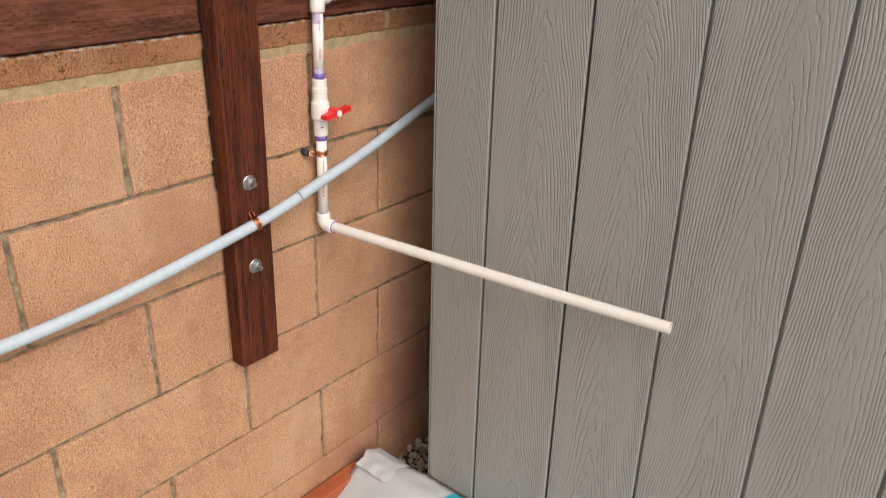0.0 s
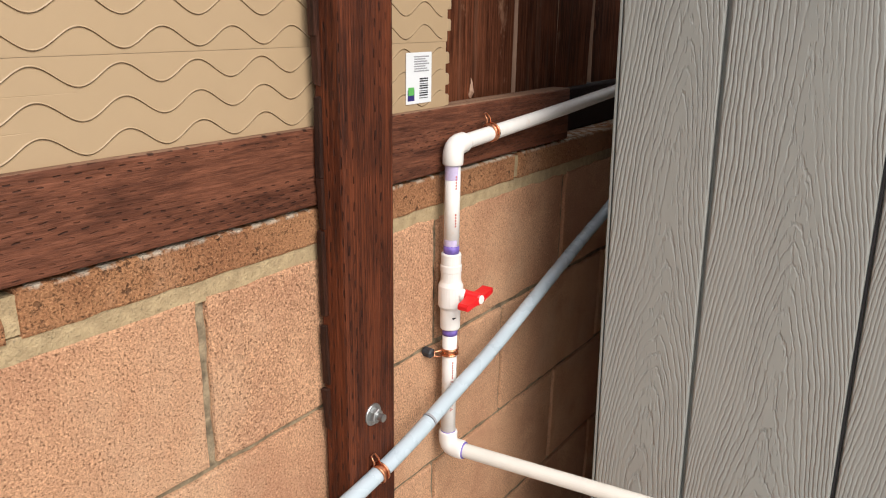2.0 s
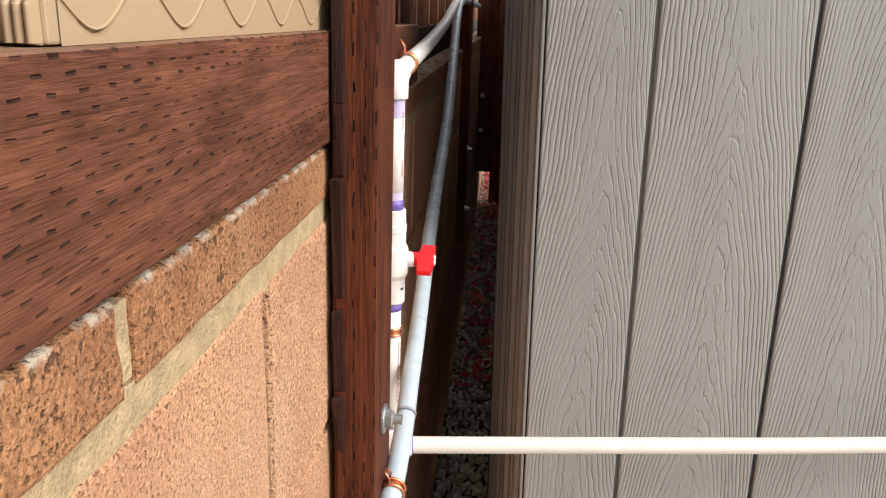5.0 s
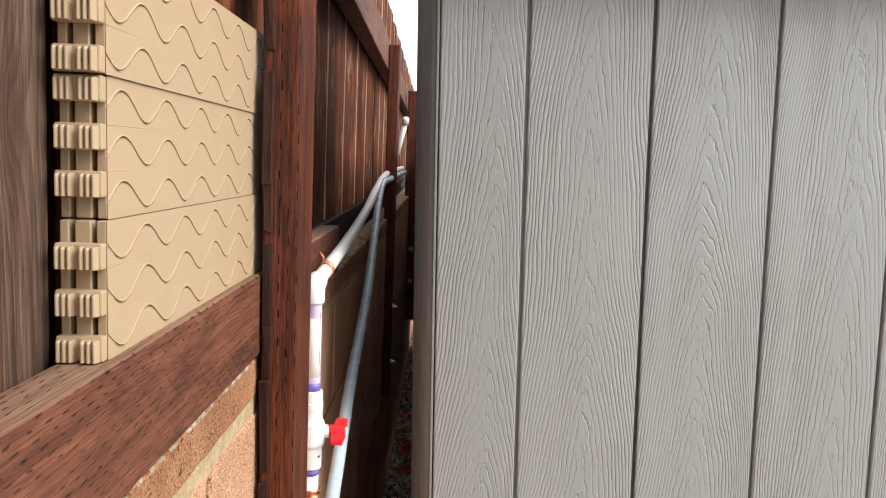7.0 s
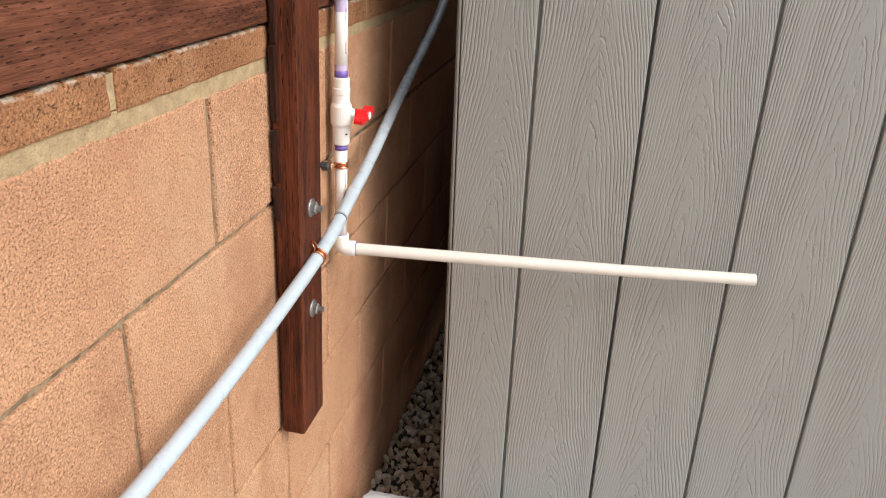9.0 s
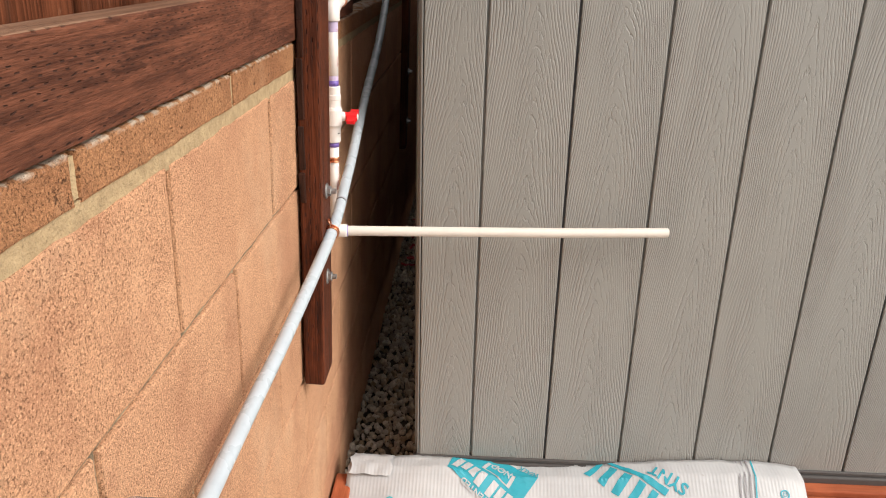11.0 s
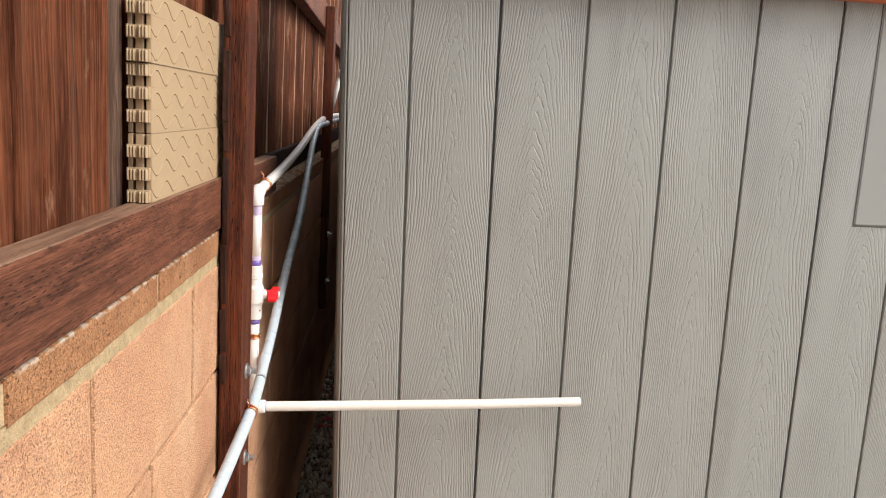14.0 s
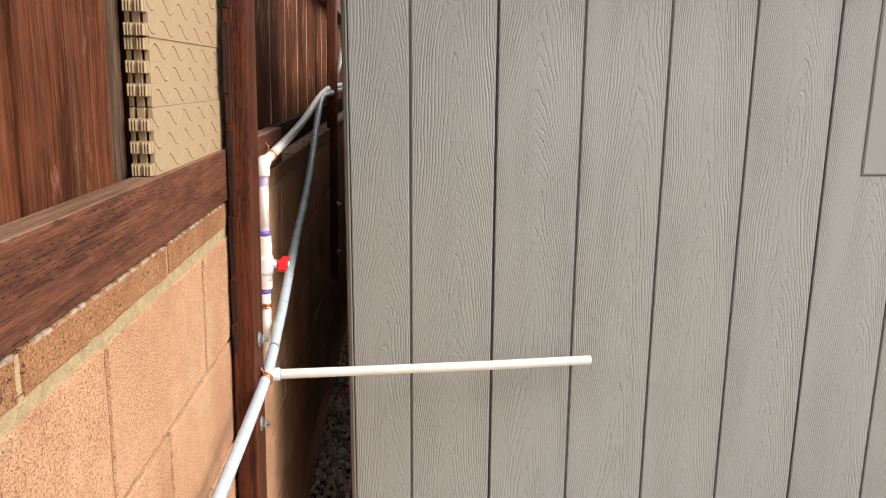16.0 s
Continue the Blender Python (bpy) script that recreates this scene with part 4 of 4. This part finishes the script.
def shed_board_mesh(w, z0, z1):
    """Upright board with eased edges, its origin at mid width."""
    bm = boxed((-w / 2, -0.006, z0), (w / 2, 0.0042, z1), 0.0)
    front = [e for e in bm.edges if all(v.co.y < 0 for v in e.verts) and abs(e.verts[0].co.x - e.verts[1].co.x) < 1e-6]
    bmesh.ops.bevel(bm, geom=front, offset=0.0028, segments=3, affect="EDGES", profile=0.5)
    return mesh_of(bm, "board", SHED)


part("panel", boxed((0.004, 0.0045, 0.0), (SHED_W, 0.03, SHED_TOP)), SHED_SMOOTH, shed, local=True)


# unseen roof slope, its drop chosen for how much light enters the gap
def roof_height(y):
    return SHED_TOP - (SHED_TOP - BACK_TOP) * min(1.0, max(0.0, y - 0.05) / 0.56)


def side_wall(x0, x1, y0, y1):
    """Flank whose top edge follows the roof."""
    bm = bmesh.new()
    ys = [y0 + (y1 - y0) * k / 40 for k in range(41)]
    ends = []
    for x in (x0, x1):
        ring = [bm.verts.new((x, y, 0.0)) for y in ys] + [bm.verts.new((x, y, roof_height(y))) for y in reversed(ys)]
        ends.append(ring)
    n = len(ends[0])
    for k in range(n):
        bm.faces.new((ends[0][k], ends[0][(k + 1) % n], ends[1][(k + 1) % n], ends[1][k]))
    bm.faces.new(ends[0])
    bm.faces.new(ends[1][::-1])
    return bm


part("side_panel", side_wall(-0.044, 0.0, 0.547, SHED_D), SHED_SMOOTH, shed, local=True)
part("back_panel", boxed((0.0, SHED_D - 0.03, 0.0), (SHED_W - 0.03, SHED_D - 0.001, BACK_TOP - 0.002)), SHED_SMOOTH, shed, local=True)
part("side_panel", side_wall(SHED_W - 0.03, SHED_W, 0.03, SHED_D), SHED_SMOOTH, shed, local=True)
bm = bmesh.new()
rows = [[bm.verts.new((x, y, roof_height(y) + lift)) for x in (-0.002 if y < 0.5 else -0.046, SHED_W + 0.01)] for lift in (0.001, 0.026) for y in (0.05, 0.61, SHED_D + 0.02)]
for i, j in ((0, 1), (1, 2), (2, 5), (5, 4), (4, 3), (3, 0)):
    bm.faces.new((rows[i][0], rows[i][1], rows[j][1], rows[j][0]))
for e in (0, 1):
    bm.faces.new([rows[i][e] for i in (0, 1, 4, 3)])
    bm.faces.new([rows[i][e] for i in (1, 2, 5, 4)])
part("roof", bm, SHED_DARK, shed, local=True)
bm = bmesh.new()
outline = [(0.0005, 0.004), (0.0005, -0.0030), (-0.0008, -0.0044), (-0.0030, -0.0040), (-0.0040, 0.0)]
for k, wide in enumerate((0.0072, 0.0036, 0.0088, 0.0040, 0.0092, 0.0060, 0.0080)):
    x, y = outline[-1][0], 0.022 + 0.083 * k
    outline += [(x, y), (x - 0.0008, y - 0.0012), (x - wide + 0.0008, y - 0.0012), (x - wide, y)]
outline += [(-0.0515, 0.545), (0.016, 0.545)]
lower, upper = [[bm.verts.new((x, y, z)) for x, y in outline] for z in (0.02, SHED_TOP - 0.002)]
for k in range(len(outline)):
    q = (k + 1) % len(outline)
    bm.faces.new((lower[k], lower[q], upper[q], upper[k]))
bm.faces.new(lower)
bm.faces.new(upper)
part("corner_trim", bm, SHED_TRIM, shed, "smooth grey corner moulding", local=True)
bm = boxed((-0.014, -0.020, -0.012), (SHED_W, 0.02, 0.010), 0.004, 2)
box(bm, (-0.006, -0.012, 0.009), (SHED_W, 0.02, 0.021), 0.003, 2)
part("base_trim", bm, SHED_DARK, shed, "dark grey base rail", local=True)
bm = boxed((-0.056, 0.52, -0.012), (0.02, SHED_D, 0.018), 0.004, 2)
part("base_trim", bm, SHED_DARK, shed, local=True)
full = shed_board_mesh(PITCH - 0.0055, 0.020, SHED_TOP - 0.003)
slim = shed_board_mesh(FIRST - 0.0025 - 0.0028, 0.020, SHED_TOP - 0.003)
ob = new("board", slim)
ob.parent, ob.location = shed, ((0.0025 + FIRST - 0.0028) / 2, 0, 0)
for k in range(14):
    ob = new("board", full)
    ob.parent, ob.location = shed, (FIRST + PITCH * (k + 0.5), 0, 0)
# dark open joints where two wall panels meet
for k in (1, 5, 9):
    bm = boxed((FIRST + PITCH * k - 0.0020, -0.0012, 0.02), (FIRST + PITCH * k + 0.0010, 0.0036, SHED_TOP - 0.004))
    part("joint", bm, BLACK, shed, "dark open joint", local=True)
side_mesh = shed_board_mesh(PITCH - 0.0055, 0.020, BACK_TOP - 0.003)
for k in range(3, 23):
    y = PITCH * (k + 0.5)
    low = roof_height(y + PITCH / 2)
    ob = new("board", side_mesh if low < BACK_TOP + 0.001 else shed_board_mesh(PITCH - 0.0055, 0.020, low - 0.003))
    ob.parent, ob.location, ob.rotation_euler = shed, (-0.045, y, 0), (0, 0, radians(-90))
# flush hatch high on the front
hx0, hz0 = 1.191, 1.107
hatch = part("hatch", boxed((hx0, -0.0085, hz0), (hx0 + 0.36, 0.0, hz0 + 0.55), 0.002), SHED_SMOOTH, shed, "flat grey hatch", local=True)
# dark rim; its bottom strip paints the shadow line under the hatch
bm = boxed((hx0 - 0.004, -0.0075, hz0 - 0.004), (hx0 + 0.364, 0.0, hz0 - 0.0005), 0.0008)
box(bm, (hx0 - 0.004, -0.0075, hz0), (hx0 - 0.0015, 0.0, hz0 + 0.55), 0.0006)
part("hatch_rim", bm, SHED_DARK, shed, local=True)

# ---- unseen plain wall, added to block light from behind the camera ----
tagged(new("wall_south", mesh_of(boxed((0.012, -2.1, GZ - 0.02), (BLOCKER_X, -1.9, BLOCKER_Z), 0.005), "wall_south", STUCCO)), "unseen beige rendered wall added behind the camera to block light", "wall", kind="structure")

# ---- timbers ----


def sloped(lo, hi):
    """A beam whose upper edge rises a little away from the wall, as the shed's foot does."""
    bm = boxed(lo, hi, 0.004, 2)
    for v in bm.verts:
        if v.co.z > 0.06:
            v.co.z += 0.0208 * v.co.x
    return bm


fr = root("timber", (0.9, 0.37, GZ), "red-brown stained timber lying along the shed front", "timber", "red-brown timbers")
part("beam", sloped((0.06, 0.345, GZ - 0.01), (1.62, 0.383, 0.137)), TIMBER, fr)
fr = root("timber", (2.2, 0.37, GZ), "red-brown stained timber continuing along the shed front", "timber", "red-brown timbers")
part("beam", sloped((1.0, 0.300, GZ - 0.01), (3.4, 0.341, 0.125)), TIMBER, fr)
fr = root("timber", (0.03, -0.6, GZ), "red-brown stained timber lying along the block wall", "timber", "red-brown timbers")
part("beam", boxed((0.006, -1.89, GZ - 0.01), (0.050, 0.342, 0.132), 0.004, 2), TIMBER_LONG, fr)
hd = root("header_beam", (1.4, 0.37, 1.8), "orange-brown stained beam across the top of the shed front", "beam")
bm = boxed((0.16, 0.330, 1.776), (3.4, 0.372, 1.91), 0.004, 2)
part("beam", bm, TIMBER, hd)

# ---- printed underlay sheet ----


def sheet_point(u, v):
    """Place on the sheet: u runs along the shed from 0 to 1, v from the shed's foot towards the camera, in metres."""
    x = 0.047 + u * 1.135 + 0.018 * math.sin(v * 9 + 1) * (u - 0.5) - 0.02 * v
    if v < 0.06:
        y, z = 0.386 - v, 0.150 + 0.012 * math.sin(u * 9 + 0.6)
    else:
        s = v - 0.06
        y = 0.326 - s * 0.93
        z = 0.150 + 0.012 * math.sin(u * 9 + 0.6) - 0.115 * min(1.0, s / 0.23) ** 0.8
    z += 0.008 * noise.noise((x * 5, y * 9, 3.0)) + 0.004 * noise.noise((x * 17, y * 26, 9.0)) + 0.0015 * noise.noise((x * 60, y * 50, 4.0))
    return Vector((x, y, z + 0.046 * x))


def sheet_patch(u0, u1, v0, v1, nu, nv, lift=0.0, outline=None):
    bm = bmesh.new()
    grid = [[bm.verts.new(sheet_point(u0 + (u1 - u0) * i / nu, v0 + (v1 - v0) * j / nv) + Vector((0, -lift * 0.5, lift))) for i in range(nu + 1)] for j in range(nv + 1)]
    for j in range(nv):
        for i in range(nu):
            bm.faces.new((grid[j][i], grid[j][i + 1], grid[j + 1][i + 1], grid[j + 1][i]))
    return bm


def sheet_shape(corners, lift):
    """A printed patch: a quadrilateral in sheet coordinates, following the sheet's folds."""
    bm = bmesh.new()
    n = 10
    a, b, c, d = [Vector(q) for q in corners]
    grid = []
    for j in range(n + 1):
        row = []
        for i in range(n + 1):
            s, t = i / n, j / n
            q = (a * (1 - s) + b * s) * (1 - t) + (d * (1 - s) + c * s) * t
            row.append(bm.verts.new(sheet_point(q.x, q.y) + Vector((0, -lift * 0.5, lift))))
        grid.append(row)
    for j in range(n):
        for i in range(n):
            bm.faces.new((grid[j][i], grid[j][i + 1], grid[j + 1][i + 1], grid[j + 1][i]))
    return bm


under = root("underlay_sheet", (0.6, 0.2, GZ), "white woven underlay sheet with teal printing draped over the timber", "sheet")
bm = sheet_patch(0, 1, 0, 0.62, 80, 44)
ob = part("cloth", bm, SHEET, under, smooth=True)
solid = ob.modifiers.new("thickness", "SOLIDIFY")
solid.thickness = 0.0012
solid.offset = -1


def on_sheet(name, corners, mat, lift=0.0012):
    part(name, sheet_shape(corners, lift), mat, under)


def turned_bar(name, cx, cy, along, across, length, width, angle, mat, lift):
    """A printed bar in metres on the sheet, in a frame at (cx, cy) turned by angle."""
    ca, sa = math.cos(radians(angle)), math.sin(radians(angle))
    corners = []
    for a, b in ((0, 0), (1, 0), (1, 1), (0, 1)):
        p, q = along + a * length, across + b * width
        corners.append(((cx + p * ca - q * sa) / 1.135, max(0.0005, cy + p * sa + q * ca)))
    on_sheet(name, corners, mat, lift)


def small_row(cx, cy, along, across, count, step, size, height, angle, mat, lift):
    for k in range(count):
        turned_bar("printed_bar", cx, cy, along + k * step, across, size, height * (0.8 + 0.2 * (k % 3 == 0)), angle, mat, lift)


def sheet_text(body, size, x, v, angle, mat, lift):
    """Printed letters lying on the sheet; x, v in metres, the writing turned by angle."""
    cu = bpy.data.curves.new("lettering", "FONT")
    cu.body, cu.size, cu.resolution_u, cu.offset = body, size, 3, size * 0.022
    tmp = bpy.data.objects.new("lettering", cu)
    me = bpy.data.meshes.new_from_object(tmp)
    bpy.data.objects.remove(tmp)
    ca, sa = math.cos(radians(angle)), math.sin(radians(angle))
    for q in me.vertices:
        px, py = q.co.x, q.co.y
        q.co = sheet_point((x + px * ca + py * sa) / 1.135, max(0.0005, v + px * sa - py * ca)) + Vector((0, -lift * 0.5, lift)) - under.location
    me.materials.append(mat)
    ob = new("lettering", me)
    ob.parent = under


# teal badge with a row of broad pale strokes and small lettering
W = 1.135
on_sheet("printed_shape", [(0.250 / W, 0.050), (0.396 / W, 0.150), (0.424 / W, 0.130), (0.262 / W, 0.002)], TEAL, 0.0012)
on_sheet("printed_shape", [(0.262 / W, 0.002), (0.424 / W, 0.130), (0.480 / W, 0.057), (0.395 / W, 0.001)], TEAL, 0.0012)
small_row(0.279, 0.012, 0.000, -0.008, 4, 0.0235, 0.0180, 0.040, 36, SHEET, 0.0024)
small_row(0.279, 0.012, 0.106, -0.008, 4, 0.0220, 0.0165, 0.040, 36, SHEET, 0.0024)
turned_bar("printed_shape", 0.345, 0.006, 0.010, -0.004, 0.085, 0.030, 36, SHEET, 0.0022)
turned_bar("printed_shape", 0.345, 0.006, 0.020, -0.001, 0.066, 0.024, 36, TEAL, 0.0030)
sheet_text("NOD", 0.026, 0.418, 0.049, 216, SHEET, 0.0040)
sheet_text("WALK", 0.021, 0.486, 0.047, 216, TEAL, 0.0030)
sheet_text("PATENTED", 0.021, 0.378, 0.126, 213, SHEET, 0.0030)
# second mark: broad strokes, a band and a row of small strokes
for k, (a, l) in enumerate(((0.010, 0.020), (0.052, 0.020), (0.092, 0.022), (0.134, 0.020), (0.172, 0.018))):
    turned_bar("printed_bar", 0.636, -0.034, a, 0.018, l, 0.062, 38, TEAL, 0.0012)
turned_bar("printed_bar", 0.636, -0.034, 0.040, -0.004, 0.165, 0.018, 38, TEAL, 0.0016)
sheet_text("SYNT", 0.042, 0.850, 0.082, 216, TEAL, 0.0018)
for k in range(4):
    x = 0.862 + 0.011 * k
    on_sheet("printed_line", [(x, 0.0), (x + 0.0032, 0.0), (x - 0.0398, 0.60), (x - 0.043, 0.60)], TEAL if k == 3 else GREY_INK, 0.0010)
on_sheet("printed_bar", [(0.098, 0.20), (0.120, 0.20), (0.116, 0.27), (0.092, 0.27)], TEAL)
on_sheet("printed_line", [(0.030, 0.20), (0.036, 0.20), (0.026, 0.34), (0.018, 0.34)], TEAL)
on_sheet("printed_line", [(0.030, 0.198), (0.056, 0.190), (0.056, 0.197), (0.034, 0.206)], TEAL)
for cu_, cv, r in ((0.447, 0.218, 0.012), (0.951, 0.094, 0.011), (0.100, 0.140, 0.012)):
    for q in (1.0, 0.45):
        bm = bmesh.new()
        ring = [[bm.verts.new(sheet_point(cu_ + r * q * w * math.cos(a) / 1.1, cv + r * q * w * math.sin(a)) + Vector((0, -0.0006, 0.0013))) for a in [2 * math.pi * k / 20 for k in range(20)]] for w in (1.0, 0.72)]
        for k in range(20):
            bm.faces.new((ring[0][k], ring[0][(k + 1) % 20], ring[1][(k + 1) % 20], ring[1][k]))
        part("printed_ring", bm, TEAL, under)
# folded corner
bm = bmesh.new()
n = 10
g = [[bm.verts.new((0.044 + 0.105 * i / n + 0.004 * math.sin(j), 0.392 - 0.085 * j / n, 0.160 + 0.014 * math.sin(math.pi * j / n) + 0.006 * noise.noise((i * 0.4, j * 0.5, 1.0)))) for i in range(n + 1)] for j in range(n + 1)]
for j in range(n):
    for i in range(n):
        bm.faces.new((g[j][i], g[j][i + 1], g[j + 1][i + 1], g[j + 1][i]))
ob = part("folded_corner", bm, SHEET, under, smooth=True)

# ---- small parts packs resting on the grey pipe ----


def parts_pack(name, place, size, turn, label):
    """A clear tray with a printed card and folded leaflets."""
    p = root(name, place, label, "package", "hardware packs")
    p.rotation_euler = turn
    w, l, h = size
    part("card", boxed((0, 0, 0), (w, l, h), 0.0015), PAPER, p, local=True)
    for k in range(13):
        y = l - 0.007 - k * 0.0033
        part("print_line", boxed((0.006, y, h), (w - 0.006 - 0.004 * (k % 3), y + 0.0008, h + 0.0003)), GREY_INK, p, local=True)
    for a, b, c, d in ((0.004, 0.018, w - 0.004, 0.0188), (0.004, 0.042, w - 0.004, 0.0428), (0.004, 0.018, 0.0048, 0.042), (w - 0.0048, 0.018, w - 0.004, 0.042)):
        if l > 0.06:
            part("print_frame", boxed((a, b, h), (c, d, h + 0.0004)), BLACK, p, local=True)
    return p


pk = parts_pack("leaflet_pack", (-0.002, -0.900, 0.922), (0.062, 0.105, 0.020), (radians(4), 0, radians(-4)), "folded white printed leaflets in a pack on the grey pipe")
part("printed_mark", boxed((0.034, 0.004, 0.0201), (0.062, 0.032, 0.0206)), NAVY, pk, local=True)
pk = parts_pack("leaflet_pack", (0.010, -0.844, 0.910), (0.060, 0.110, 0.010), (radians(2), 0, radians(-5)), "white printed card with a lime and navy flash")
part("printed_mark", boxed((0.004, 0.1035, 0.0101), (0.012, 0.1085, 0.0106)), NAVY, pk, local=True)
part("printed_mark", boxed((0.012, 0.1035, 0.0101), (0.022, 0.1085, 0.0106)), LIME, pk, local=True)
tray = root("clear_tray", (0.07, -0.85, 0.90), "clear plastic blister tray around the printed leaflets", "package", "hardware packs")
bm = boxed((0.000, -0.875, 0.9065), (0.122, -0.728, 0.909), 0.001)
part("tray_sheet", bm, CLEAR, tray)
bm = boxed((0.004, -0.768, 0.909), (0.075, -0.732, 0.935), 0.008, 3)
part("bubble", bm, BUBBLE, tray)

# ---- far tree over the fence ----


def tree(place, height, seed):
    rnd = random.Random(seed)
    t = root("tree", place, "leafy green tree beyond the fence", "tree")
    b = Vector(place)
    bm = tubed([b, b + Vector((0.1, 0, height * 0.3)), b + Vector((0, 0.15, height * 0.62))], [0.16, 0.12, 0.07], 12)
    for k in range(7):
        a = k * 0.9
        s = b + Vector((0.05, 0.1, height * (0.60 + 0.02 * k)))
        tube(bm, [s, s + Vector((math.cos(a) * 0.6, math.sin(a) * 0.6, 0.6)), s + Vector((math.cos(a) * 1.1, math.sin(a) * 1.1, 1.0))], [0.06, 0.035, 0.012], 8)
    part("trunk", bm, BARK, t)
    verts, polys = [], []
    for _ in range(5200):
        d = Vector((rnd.gauss(0, 1), rnd.gauss(0, 1), rnd.gauss(0, 0.8)))
        d = d.normalized() * (rnd.random() ** 0.4) * 1.55
        lump = 0.75 + 0.5 * noise.noise(d * 1.3)
        c = b + Vector((0, 0, height * 0.75)) + d * lump
        m = Euler((rnd.uniform(0, 6), rnd.uniform(0, 6), rnd.uniform(0, 6))).to_matrix()
        k = len(verts)
        for q in ((0, -0.07, 0), (0.035, 0, 0.01), (0, 0.07, 0), (-0.035, 0, 0.01)):
            w = c + m @ Vector(q) - b
            verts.append(tuple(w))
        polys.append((k, k + 1, k + 2, k + 3))
    me = bpy.data.meshes.new("crown")
    me.from_pydata(verts, [], polys)
    me.materials.append(LEAF)
    ob = new("crown", me)
    ob.parent = t


tree((-0.9, 11.5, GZ), 7.8, 5)

# ---- pieces of the wall ----
depth = 0.05
top_blocks = [block_mesh(0.3898, 0.1895, depth, BLOCK, s * 3.7) for s in range(6)]
thin_joint = [block_mesh(0.3915, 0.1925, depth, BLOCK, 40 + s * 3.7, -0.0004) for s in range(6)]
caps = [block_mesh(0.3885, 0.0430, depth, CAPS, 90 + s * 2.9) for s in range(4)]
rnd = random.Random(77)
for course in range(6):
    z0 = 1.2 - 0.2 * (course + 1) + 0.0045
    start = -0.160 if course % 2 == 0 else 0.036
    y = start - 0.4 * 15
    while y < 11.9:
        me = rnd.choice(top_blocks if course == 0 else thin_joint)
        ob = new("block", me)
        ob.parent = wall
        ob.location = (-depth + rnd.uniform(-0.0006, 0.0008), y + 0.0042, z0 + rnd.uniform(-0.0008, 0.0008))
        y += 0.4
y = -0.340 - 0.4 * 14
while y < 11.9:
    ob = new("cap_block", rnd.choice(caps))
    ob.parent = wall
    ob.location = (-depth + 0.001 + rnd.uniform(-0.0006, 0.001), y + 0.0058, 1.2105)
    y += 0.4
